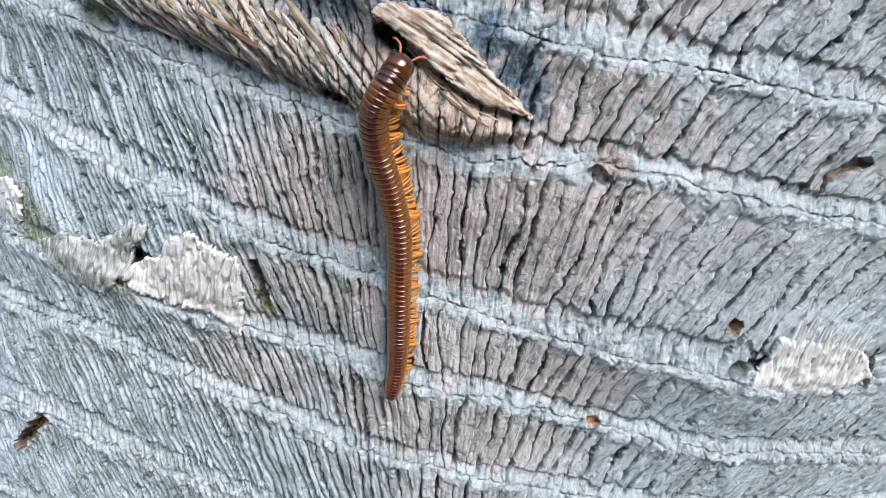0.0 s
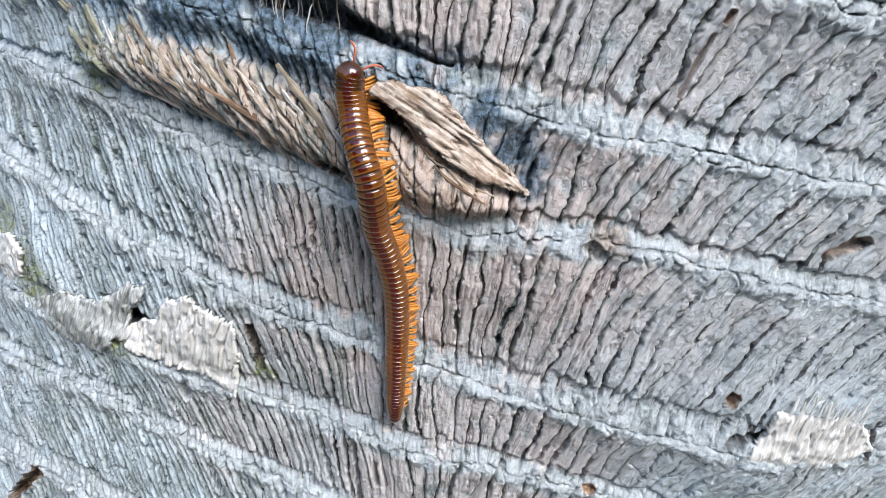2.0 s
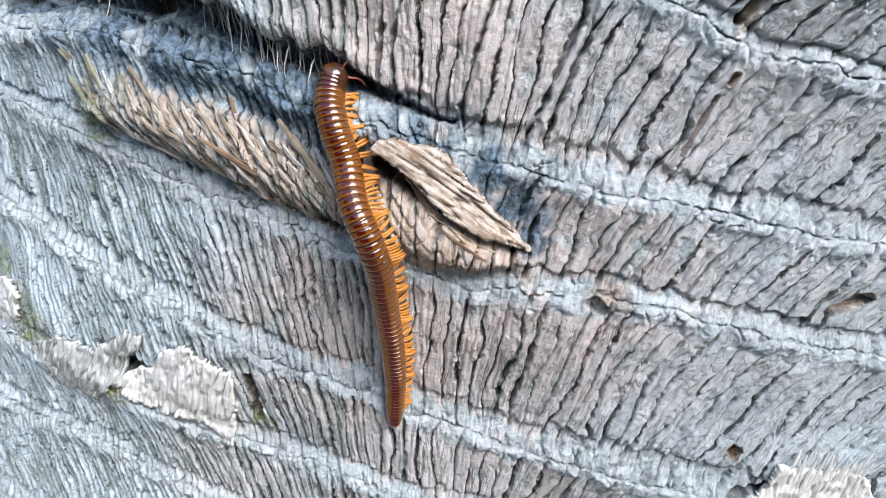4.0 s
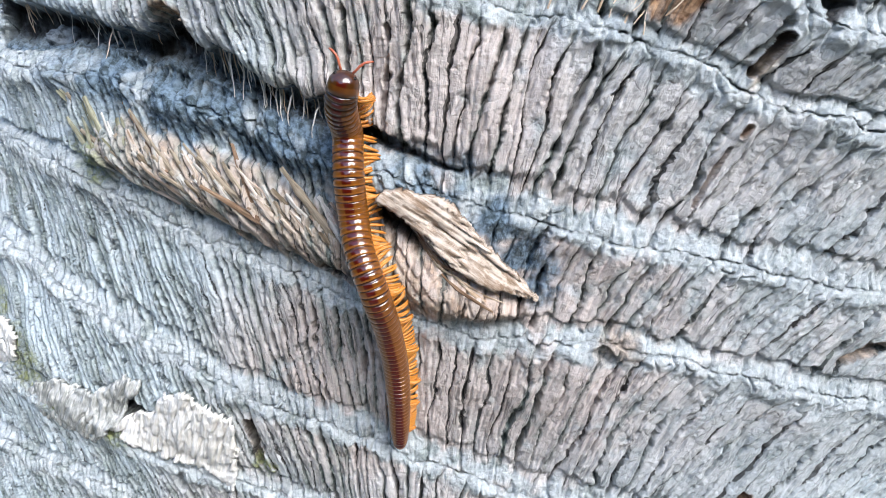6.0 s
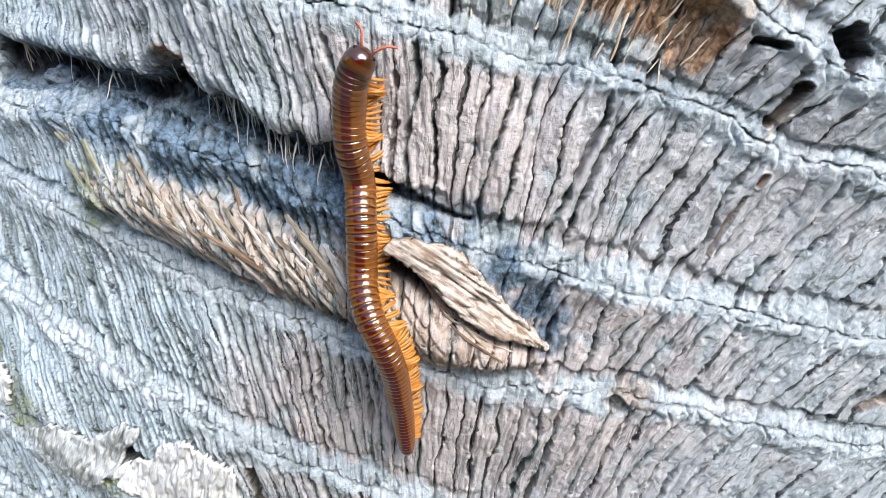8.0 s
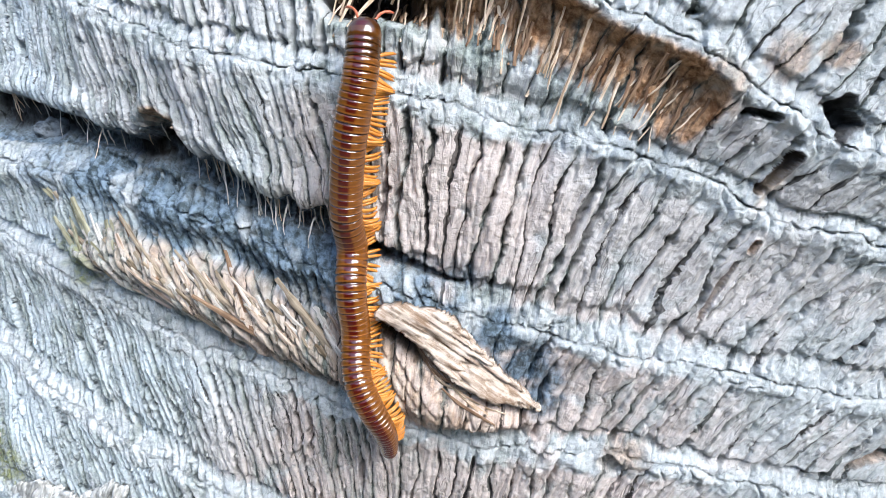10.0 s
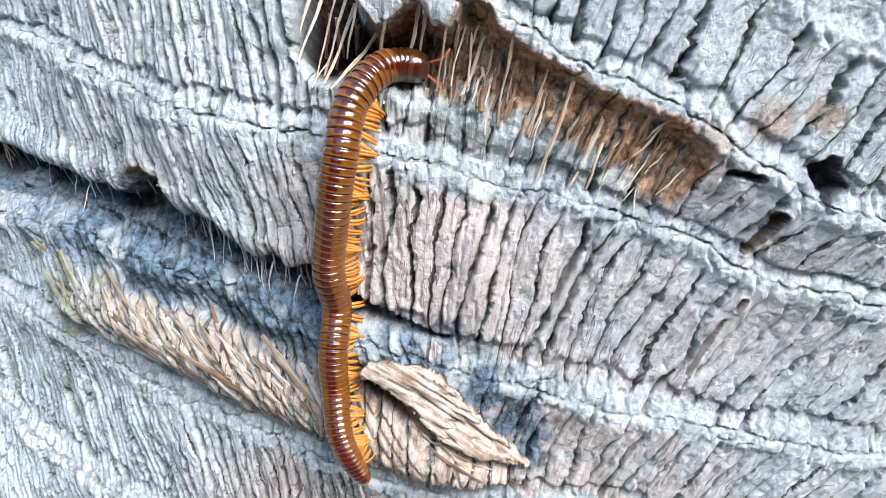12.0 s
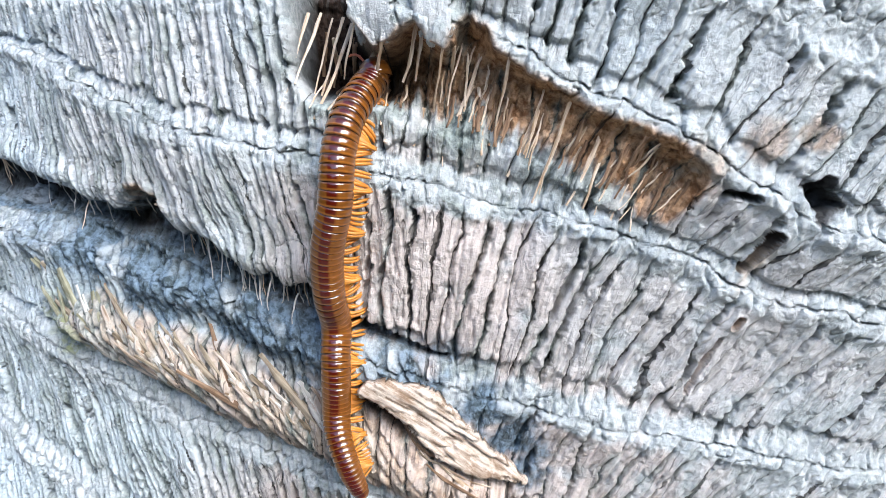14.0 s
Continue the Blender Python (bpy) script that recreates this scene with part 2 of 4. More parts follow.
def inside(points, u, v):
    """Signed distance in mm to a closed outline: positive inside it."""
    best = np.full(u.shape, 1e9)
    odd = np.zeros(u.shape, bool)
    for (ax, ay), (bx, by) in zip(points, points[1:] + points[:1]):
        dx, dy = bx - ax, by - ay
        t = np.clip(((u - ax) * dx + (v - ay) * dy) / (dx * dx + dy * dy), 0, 1)
        best = np.minimum(best, np.hypot(u - ax - t * dx, v - ay - t * dy))
        cross = (ay > v) != (by > v)
        odd ^= cross & (u < dx * (v - ay) / (dy if abs(dy) > 1e-9 else 1e-9) + ax)
    return np.where(odd, best, -best)


# ---- the trunk's form: a leaning palm, in millimetres across (u) and up (v) ----
def base_depth(u, v):
    x, z = u / 1000, v / 1000
    s = x - 0.5 * z + 0.02
    return 0.0023 - 0.1661 * x - 0.0266 * z + 2.8886 * np.minimum(s, 0) ** 2 + 0.7619 * np.maximum(s, 0) ** 2


def base_normal(u, v):
    e = 0.5
    dx = (base_depth(u + e, v) - base_depth(u - e, v)) / (2 * e / 1000)
    dz = (base_depth(u, v + e) - base_depth(u, v - e)) / (2 * e / 1000)
    n = np.stack([dx, -np.ones_like(dx), dz], -1)
    return n / np.linalg.norm(n, axis=-1, keepdims=True)


def on_trunk(u, v, h=0.0):
    """The place h millimetres proud of the trunk's smooth form."""
    u, v, h = np.asarray(u, float), np.asarray(v, float), np.asarray(h, float)
    p = np.stack([u / 1000, base_depth(u, v), v / 1000], -1)
    inward = np.array((0.0, -0.97, 0.24))
    way = np.where(h[..., None] >= 0, base_normal(u, v), inward)
    return p + way * h[..., None] / 1000


# Leaf-scar ledges from the top down: across and up.
LEDGES = [
    [(-150, 118), (-66, 112), (0, 112), (40, 106), (66, 98), (97, 80), (200, 50)],
    [(-150, 98), (-66, 92.2), (-31, 91.7), (-3.5, 90), (16, 87.5), (28, 84), (37, 78), (50, 71), (66, 65), (79, 56.5), (97, 46), (121, 38), (200, 18)],
    [(-160, 84), (-123, 81), (-90, 76.4), (-67, 68.3), (-49, 63), (-33, 59.6), (-18, 57.4), (8, 53.5), (27, 47.5), (46, 43.4), (65, 38.5), (78, 32), (89, 26.4), (105, 23), (128, 18), (200, 2)],
    [(-175, 25), (-133, 27.7), (-101, 27.6), (-78, 26.4), (-59, 24), (-43, 20), (-27, 15.4), (-19, 11.6), (1, 7.4), (15, 2), (29, -2), (43, -5), (58, -9), (87, -15), (109, -20), (137, -26), (200, -42)],
    [(-185, 12.6), (-132, 6.6), (-103, 1.7), (-80, -3.6), (-62, -10), (-45, -15.4), (-29, -20.6), (-13, -26), (9, -33), (26, -38), (42, -39), (58, -39.4), (73, -42), (90, -46), (107, -51), (125, -56), (158, -64), (200, -76)],
    [(-170, -16), (-136, -23.5), (-108, -33.5), (-86, -41), (-67, -50), (-50, -57), (-33, -65), (-16, -70), (-3, -75), (14, -83), (35, -90.5), (62, -100), (90, -108), (114, -114.6), (160, -122), (210, -133)],
    [(-173, -67), (-143, -70), (-114, -72), (-92, -78.4), (-73, -86), (-47, -94.6), (-33, -98.5), (-19, -104), (-4, -109), (10, -113.5), (27, -117), (45, -124), (65, -132.6), (85, -139), (106, -145), (140, -152), (210, -170)],
    [(-176, -93), (-147, -94.5), (-124, -97.4), (-105, -100), (-88, -105), (-73, -111), (-58, -119), (-44, -127), (-29, -133), (-12, -140), (7, -146), (27, -153), (57, -163), (100, -174), (210, -196)],
    [(-184, -134), (-154, -135), (-131, -135), (-112, -139.5), (-96, -146), (-80, -153.5), (-64, -162), (-33, -177), (16, -193), (83, -213), (210, -240)],
    [(-184, -175), (-100, -185), (-33, -215), (83, -260), (210, -290)],
]
CAVITY = [(-15.8, 110), (-0.8, 110), (-0.5, 86.3), (4.4, 80.4), (8.7, 81.6), (10.3, 84.5), (13.7, 85.3), (16.6, 81), (19.6, 79.8), (21.4, 84.4), (24.3, 86.7), (27.9, 84.4), (30.3, 79.8), (37.4, 75.3), (50.6, 68.3), (66.2, 62.9), (75, 57.1), (74.6, 50.9), (68.2, 42.5), (58.3, 44.3), (45.7, 49.8), (33.2, 55.9), (20.8, 59.5), (8.4, 64.2), (0.8, 67.8), (-9.7, 66.9), (-14.7, 75.5)]
CREVICE_TOP = [(-132, 49), (-120, 46.4), (-110, 46.6), (-101, 44.9), (-90.8, 43.5), (-79, 42.1), (-76, 40.2), (-68, 40.7), (-64, 39.3), (-60, 40.9), (-57, 43.2), (-54, 44.3), (-51, 43.2), (-49, 40.6), (-45, 36.3), (-43.5, 35.4), (-41, 37.4), (-35, 34.4), (-29, 28.5), (-25, 26.8), (-21, 28.5), (-18.5, 24.8), (-16, 25.3), (-13, 26.5), (-5, 20.5), (1.5, 17), (10, 12.4), (15, 9.9), (20.6, 8.2)]
CREVICE_FOOT = [(-132, 32), (-120, 31.6), (-101, 32.9), (-89, 34.4), (-77, 34), (-68, 32.2), (-65, 30.7), (-58, 30.5), (-51.6, 27.7), (-43, 26.4), (-37, 24.9), (-31, 21.9), (-24, 18.9), (-18, 17.9), (-13.7, 16), (-5, 14.5), (5.5, 10.6), (12.4, 8), (19, 6.4)]
CREVICE = CREVICE_TOP + CREVICE_FOOT[::-1]
LUMP = [(-88, 8), (-80, 13), (-73, 17.5), (-66, 17), (-59, 14), (-51, 11.5), (-41, 10.5), (-32, 7), (-24, 3.5), (-13, -1.5), (0.9, -6), (15.4, -12.7), (30, -19.7), (42.6, -25.7), (39.5, -35.1), (27.7, -37.3), (20.1, -34.6), (6.6, -30.2), (-12, -22.6), (-20, -19.3), (-28, -16), (-37, -13), (-46.5, -9.4), (-58, -5), (-68, -2), (-80, 0.5)]

STEP = 0.33
U = np.arange(-171, 203, STEP)
V = np.arange(-205, 103, STEP)
uu, vv = (a.astype(np.float32) for a in np.meshgrid(U, V))
wu = uu + 1.6 * layered(uu / 14, vv / 14, 3, 11)
wv = vv + 2.6 * layered(uu / 17, vv / 12, 4, 21, 0.6)
ledge_v = []
for k, line in enumerate(LEDGES):
    xs, zs = np.array(line, float).T
    curve = np.interp(U, xs, zs)
    curve = np.convolve(np.pad(curve, 20, "edge"), np.ones(41) / 41, "valid")
    ledge_v.append(np.tile(curve, (len(V), 1)))
ledge_v = np.array(ledge_v)
band = np.clip((ledge_v >= wv[None]).sum(0) - 1, 0, len(LEDGES) - 2)
top = np.take_along_axis(ledge_v, band[None], 0)[0]
low = np.take_along_axis(ledge_v, band[None] + 1, 0)[0]
gap = np.maximum(top - low, 3.0)
down = np.clip(top - wv, 0, None)
w = down / gap + 0.045 * layered(uu / 3.2, vv / 30, 2, 33) + 0.05 * layered(uu / 9, vv / 30, 2, 35)
lean = np.interp(uu, [-130, -60, -20, 0, 40, 65, 120, 200], [0.30, 0.28, 0.14, 0.02, -0.28, -0.42, -0.62, -0.7])
across = uu - lean * (top - vv) + 0.45 * layered(uu / 9, vv / 16, 2, 31)
key = band * 37.0

def veins(field, width):
    """Lines of an even width in mm along the zeros of a field."""
    gy, gx = np.gradient(field, STEP)
    away = np.abs(field) / np.maximum(np.hypot(gx, gy), 1e-4)
    return np.exp(-((away / np.maximum(width, 0.05)) ** 2))


# the shingled profile of each internode: ledge, wall, crevice, next ledge
crust_mm = np.interp(uu, [-130, 0, 120], [6.0, 5.0, 7.0]) * (1 + 0.5 * layered(uu / 16, vv / 40, 2, 43))
profile = 1.0 - 0.5 * smooth(0.02, 0.78, w)
profile = profile * (1 - smooth(0.785, 0.82, w)) + smooth(0.80, 1.02, w) * smooth(0.80, 0.86, w)
swell = 1 + 0.7 * layered(uu / 45, vv / 45, 2, 41) + 0.5 * layered(uu / 12, vv / 30, 2, 42)
height = 2.8 * swell * profile
height += np.exp(-(((down - 2.6) / 2.4) ** 2)) * np.clip(0.9 + 1.6 * layered(uu / 7, vv / 22, 3, 44), 0, 2.4)
block = uu / 5.2 + 0.5 * ripple(uu / 6, vv / 5, 46) + key
cross = np.abs(block - np.round(block)) * 5.2
crust = np.maximum(1 - smooth(0.3, 1.5, down / crust_mm), 0.9 * smooth(0.80, 0.93, w))
crust = np.clip(crust + 0.75 * layered(uu / 9, vv / 9, 4, 45, 0.6), 0, 1)
wall = np.clip(1.08 - crust, 0, 1)
# random lichen; the right, top and left terms paint in stronger light
lichen_light = 0.55 * smooth(40, 110, uu) + 0.4 * smooth(60, 95, vv) + 0.3 * smooth(-50, -110, uu) + 0.5 * layered(uu / 14, vv / 14, 4, 47, 0.65)
# the furrows are closer on the flank that turns away
stretch = np.interp(across, [-160, -60, 0, 60, 220], [-58, -8, 11, 23, 50]) * 2.3
fq = stretch + key + 0.16 * layered(uu / 3.0, vv / 6, 2, 49)
row = fq / 2.5 + 0.8 * ripple(fq / 7, vv / 26, 51) + 0.26 * ripple(fq / 2.6, vv / 10, 52) + 0.10 * ripple(fq / 0.8, vv / 2.2, 152) + 0.05 * ripple(fq / 0.35, vv / 1.0, 153)
strip = np.floor(row)
part_of = row - strip
seam = np.round(row)
gy, gx = np.gradient(row, STEP)
to_seam = (0.5 - np.abs(part_of - 0.5)) / np.clip(np.hypot(gx, gy), 0.1, 1.3)


def chance(n, salt):
    """A fixed random number for each whole number."""
    x = np.sin(n * 12.9898 + salt * 78.233) * 43758.5453
    return x - np.floor(x)


along_seam = 0.4 + 1.2 * ripple(seam * 3.71, vv / 8, 53) + 0.9 * ripple(seam * 1.37, vv / 3.2, 54)
open_ = np.clip(chance(seam, 1) ** np.interp(uu, [-40, -5, 30, 70], [1.3, 2.0, 2.0, 1.4]) * 2.0 * along_seam + 0.05, 0, 1)
groove = np.exp(-((to_seam / (0.17 + 0.55 * open_)) ** 4)) * (0.22 + 0.78 * open_)
hump = 1 - np.abs(2 * part_of - 1) ** 8
tilt = (chance(strip, 2) - 0.35) * (part_of - 0.5) * 1.3
# narrow fibres within each strip, split here and there
row2 = fq / 0.95 + 0.5 * ripple(fq / 2, vv / 11, 251) + 0.3 * ripple(fq / 0.8, vv / 4, 252)
seam2 = np.round(row2)
thin = np.abs(row2 - seam2)
split2 = np.exp(-((thin / 0.16) ** 2)) * smooth(0.0, 0.35, ripple(seam2 * 2.31, vv / 6, 253) + 0.5 * (chance(seam2, 14) - 0.35))
flake = (chance(np.floor(row2), 15) - 0.5) * smooth(-0.2, 0.2, ripple(np.floor(row2) * 1.91, vv / 5, 254))
# greenish tint on some seams, strongest along the groove
green_tint = 0.8 * smooth(0.35, 0.75, chance(seam, 5) + 0.5 * ripple(seam * 2.3, vv / 14, 59)) * np.exp(-((to_seam / 1.1) ** 2)) * wall
height -= (4.9 * groove + 0.8 * split2) * (0.15 + 0.85 * wall)
height += wall * (0.5 * hump + tilt + 0.8 * (chance(strip, 3) - 0.5) + 0.6 * flake + 0.16 * layered(fq / 1.3, vv / 14, 3, 55, 0.6))
height += 0.15 * layered(uu / 1.1, vv / 1.4, 2, 65) + 0.22 * layered(wu / 4.5, wv / 4.5, 4, 61, 0.6) + crust * (0.36 * layered(wu / 2.9, wv / 2.2, 3, 71, 0.65))
height -= 1.3 * crust * np.exp(-((cross / 0.34) ** 2)) * smooth(-0.05, 0.25, ripple(block * 1.7, vv / 9, 48))
height -= crust * 0.55 * smooth(0.24, 0.45, ripple(wu / 3.2, wv / 3.0, 75))
for size, seed, depth in ((11.0, 77, 1.6), (5.5, 177, 1.0)):
    hair = ripple(across / size * 1.5, wv / size / 1.6, seed) + 0.3 * ripple(wu / size * 2.7, wv / size * 2.7, seed + 5)
    height -= depth * veins(hair, 0.2) * smooth(0.18, 0.34, ripple(uu / 13, vv / 13, seed + 1)) * (0.3 + 0.7 * crust)
height += 1.0 * layered(uu / 30, vv / 30, 2, 81)
# the trunk's broad swellings and hollows: across, up, mm proud, reach
SWELLS = [(-29, 55, 6, 24), (-57, 74, 4, 26), (-85, 11, 2.5, 18), (-70, 26, -4, 16), (34, 47, -4, 16), (75, 64, 3, 20), (112, 42, 3, 26), (69, 16, -3, 24), (10, -21, 4, 15)]
SWELLS += [(118, -116, 5, 26), (64, -131, -5, 24), (-41, -105, -4, 24), (24, -74, -3, 20), (-120, -63, 4, 20), (43, -16, -3, 16), (-35, 14, -4, 16)]
for u0, v0, proud, reach in SWELLS:
    height += proud * np.exp(-((uu - u0) ** 2 + (vv - v0) ** 2) / reach**2)

green_tint = np.maximum(green_tint, 0.6 * smooth(0.16, 0.44, layered(uu / 7, vv / 10, 4, 63, 0.6)) * np.clip(0.3 + crust, 0, 1))

# the torn hollow, the long crevice and the broken leaf base
bare = np.zeros_like(uu)
bleach = np.zeros_like(uu)
moss = np.zeros_like(uu)
ragged = 1.3 * layered(uu / 5, vv / 5, 3, 91)
d = inside(CAVITY, uu, vv) + ragged * 0.7
brow = np.interp(uu, *np.array(CAVITY[2:18], float).T)
sole = np.interp(uu, *np.array(CAVITY[:17:-1], float).T)
fall = (brow - vv) / np.maximum(brow - sole, 4.0) + 0.12 * layered(across / 2.2, vv / 14, 3, 93, 0.6)
hollow = smooth(0, 2.0 + 3.0 * smooth(35, 60, uu), d)
scoop = smooth(1.0, 0.45, fall)
deep = (0.8 + (2.0 + 9 * smooth(44, 12, uu)) * scoop + 16 * smooth(16, 0, uu) * smooth(66, 76, vv)) * hollow
height = height * (1 - 0.5 * hollow) - deep
height += hollow * (1.2 * layered((across + 3) / 2.0, vv / 9, 4, 95, 0.6) + 1.2 * layered(uu / 4, vv / 4, 4, 94, 0.6))
wood_in = smooth(0.78, 0.55, fall + 0.2 * layered(across / 1.6, vv / 20, 2, 98) - 0.5 * smooth(56, 66, uu))
bare = np.maximum(bare, smooth(-1.2, 1.0, d) * wood_in * smooth(-10, 8, uu))
# near-black shade painted into the hollow's left end and under its brow
deep_shade = hollow * np.maximum(smooth(20, 4, uu) * smooth(66, 74, vv), 0.45 * smooth(0.75, 0.4, fall) * smooth(34, 10, uu))
green_tint = np.maximum(green_tint, smooth(-6, 1, d) * (1 - wood_in) * 0.9)
d = inside(CREVICE, uu, vv) + ragged * 0.35 + 0.9 * layered(across / 1.5, vv / 14, 2, 92)
gash = smooth(0.0, 0.8, d)
upper_edge = np.interp(uu, *np.array(CREVICE_TOP, float).T)
lower_edge = np.interp(uu, *np.array(CREVICE_FOOT, float).T)
climb = smooth(0.0, 0.55, (vv - lower_edge) / np.maximum(upper_edge - lower_edge, 1.5) + 0.15 * layered(uu / 6, vv / 9, 3, 96))
reach_left = smooth(20, 8, uu)
# the bark above hangs out over it as a lip, and the rim below is a blocky blue ledge
height += 2.4 * np.exp(-(((vv - upper_edge - 3.0) / 4.0) ** 2)) * (1 - gash) * smooth(12, -10, uu) * smooth(-3, 1, vv - upper_edge)
height = height * (1 - 0.7 * gash) - (9.0 - 5 * smooth(-8, 8, uu)) * gash * climb
height += gash * (1.6 * layered(uu / 3.5, vv / 7.0, 5, 97, 0.7) + 0.8 * layered(across / 1.4, vv / 12, 2, 197))
rim_ = np.exp(-(((lower_edge - 6.5 - vv) / 5.5) ** 2)) * reach_left * (1 - gash)
rock = (uu + 0.55 * (vv - lower_edge)) / 3.6 + 0.5 * ripple(uu / 5, vv / 5, 196)
height += rim_ * (2.6 + 1.1 * (chance(np.floor(rock), 6) - 0.5) + 0.6 * layered(uu / 3, vv / 3, 3, 198, 0.6))
height -= rim_ * 2.6 * np.exp(-((np.abs(rock - np.round(rock)) * 3.6 / 0.4) ** 2)) * (0.3 + 0.7 * chance(np.round(rock), 7))
# near-black shade painted into the crevice, heaviest at its upper edge
deep_shade = np.maximum(deep_shade, gash * climb * np.clip(0.4 + 0.9 * np.exp(-(((uu + 64) / 5) ** 2)) + 0.5 * smooth(-78, -92, uu) + 0.5 * smooth(0.05, 0.3, layered(uu / 6, vv / 8, 3, 107)), 0, 0.95))
# the broken leaf base: a stack of coarse slats of uneven length
strand = uu * 0.82 + vv * 0.57
length_ = vv * 0.82 - uu * 0.57
slat = strand / 2.5 + 0.5 * ripple(strand / 5, length_ / 16, 199) + 0.25 * ripple(strand / 2, length_ / 6, 200)
stave, beside = np.floor(slat), slat - np.floor(slat)
d = inside(LUMP, uu, vv) + ragged * 0.5 + 3.2 * (chance(stave, 8) - 0.5) * smooth(10, -20, uu)
broken = smooth(-0.3, 2.2 + 8 * smooth(8, 34, uu), d)
top_l = np.interp(uu, *np.array(LUMP[:14], float).T)
low_l = np.interp(uu, *np.array(LUMP[:13:-1], float).T)
rise = np.clip((vv - low_l) / np.maximum(top_l - low_l, 3.0), 0, 1)
frayed = smooth(0, 2.0, d) * smooth(24, -6, uu)
height = height * (1 - 0.6 * frayed) + broken * (3.2 + 3.6 * smooth(0.0, 0.42, rise) - 3.4 * smooth(0.5, 1.0, rise))
height += frayed * (1.9 * (chance(stave, 9) - 0.5) + (chance(stave, 10) - 0.5) * 1.6 * (beside - 0.5) + 0.5 * layered(strand / 0.9, length_ / 9, 3, 99))
height -= frayed * 2.6 * np.exp(-(((0.5 - np.abs(beside - 0.5)) * 2.5 / 0.34) ** 2)) * (0.2 + 0.8 * chance(np.round(slat), 11))
height -= broken * (1 - frayed) * 1.2 * veins(ripple(uu / 5, vv / 9, 201), 0.3)
crust = crust * (1 - 0.9 * broken)
bare = np.maximum(bare, broken * (0.28 + 0.4 * chance(stave, 12)) * smooth(-92, -72, uu))
bleach = np.maximum(bleach, broken * np.clip(0.35 + 0.45 * smooth(0.25, 0.45, rise) * smooth(0.85, 0.6, rise) * smooth(14, -6, uu) + 0.5 * (chance(stave, 13) - 0.5), 0, 0.85) * smooth(-86, -64, uu))


def dent(u0, v0, u1, v1, radius, depth, stain=0.0, rim=0.0, wild=1.0):
    """A hole along a short line, with a stained floor and a raised rim."""
    global height, bare
    dx, dy = u1 - u0, v1 - v0
    t = np.clip(((uu - u0) * dx + (vv - v0) * dy) / max(dx * dx + dy * dy, 1e-6), 0, 1)
    r = np.hypot(uu - u0 - t * dx, vv - v0 - t * dy) + (0.9 * ragged + 0.5 * layered(uu / 2.5, vv / 2.5, 2, 111)) * min(1.2, radius / 2.6) * wild
    hole = 1 - smooth(radius * 0.78, radius, r)
    height = height - depth * hole + rim * np.exp(-(((r - radius * 1.15) / (radius * 0.35)) ** 2))
    bare = np.maximum(bare, stain * (1 - smooth(radius * 0.8, radius * 1.4, r)))
    return 1 - smooth(radius * 0.95, radius * 1.2, r)


# each mask kept here paints shade into its hole's colour
deep_shade = np.maximum(deep_shade, 0.85 * dent(98.0, 51, 100.3, 48.5, 3.3, 8, 0.0, 0.3, 1.6))
# dark blue painted on this hole's floor as shade
hole_shade = np.exp(-((uu - 99.5) ** 2 + (vv - 49.2) ** 2) / 12)
deep_shade = np.maximum(deep_shade, 0.97 * dent(90.8, 41.0, 85.4, 32.8, 1.3, 3.5, 0.15, 0.8, 0.35))
dent(86.4, 20.3, 85.4, 18.5, 0.9, 2.5, 0.6, 0.5)
dent(83, 15, 77, 0, 0.7, 3.5, 0.35, 0.2)
deep_shade = np.maximum(deep_shade, 0.8 * dent(79.6, 50.4, 85.2, 49.8, 0.9, 4, wild=1.6))
dent(79.2, 50, 76, 43.4, 1.0, 3)
dent(124, -44.5, 134, -41, 2.0, 5, 0.6)
deep_shade = np.maximum(deep_shade, 0.45 * dent(104.6, -92.5, 105.6, -93.5, 2.0, 4, 0.9, wild=1.7))
deep_shade = np.maximum(deep_shade, 0.6 * dent(106, -108.5, 117, -106, 2.2, 6, wild=1.6))
deep_shade = np.maximum(deep_shade, 0.6 * dent(-130, -138, -144, -153, 2.0, 5, 0.9, 1.0, 1.7))
deep_shade = np.maximum(deep_shade, 0.6 * dent(-77, -74, -83, -70, 3.0, 7))
deep_shade = np.maximum(deep_shade, 0.55 * dent(-42.5, -71, -40.5, -86, 1.5, 4.5, 0.5, wild=1.4))
deep_shade = np.maximum(deep_shade, 0.6 * dent(159.5, -110, 159, -125, 1.3, 4.5, 0.3, wild=1.4))
dent(64.5, -131.5, 65.5, -132, 1.8, 3, 0.9)
dent(-54.5, 42.5, -51.5, 41.5, 3.6, 5, 1.0)
dent(-10, -21, -16, -19, 1.6, 5)
deep_shade = np.maximum(deep_shade, 0.6 * dent(2.5, -3.5, 10, -8.5, 3.2, 7, 0.8))
dent(58, -41.5, 61, -44, 2.2, 3)


def tint(field, u0, v0, radius, strength):
    r = np.hypot(uu - u0, vv - v0) + 2.0 * ragged
    return np.maximum(field, strength * (1 - smooth(radius * 0.4, radius, r)))


for u0, v0, radius in ((-118, -65, 11), (-132, -48, 9), (-87, -80, 7), (-83, 4, 9), (-107, -73, 6), (-120, -58, 8), (-86, 8, 7), (-39, -88, 5), (120, -102, 5)):
    moss = tint(moss, u0, v0, radius, 1.0)
for u0, v0, radius, strength in ((96, 63, 5, 0.6), (86, 62, 6, 0.5), (62, -40, 8, 0.5), (73, 56, 8, 0.5)):
    bare = tint(bare, u0, v0, radius, strength)
bleach = np.maximum(bleach, 0.9 * np.exp(-(((uu - 88.2 - 0.5 * (vv - 34)) / 1.3) ** 2 + ((vv - 33) / 4.5) ** 2)))
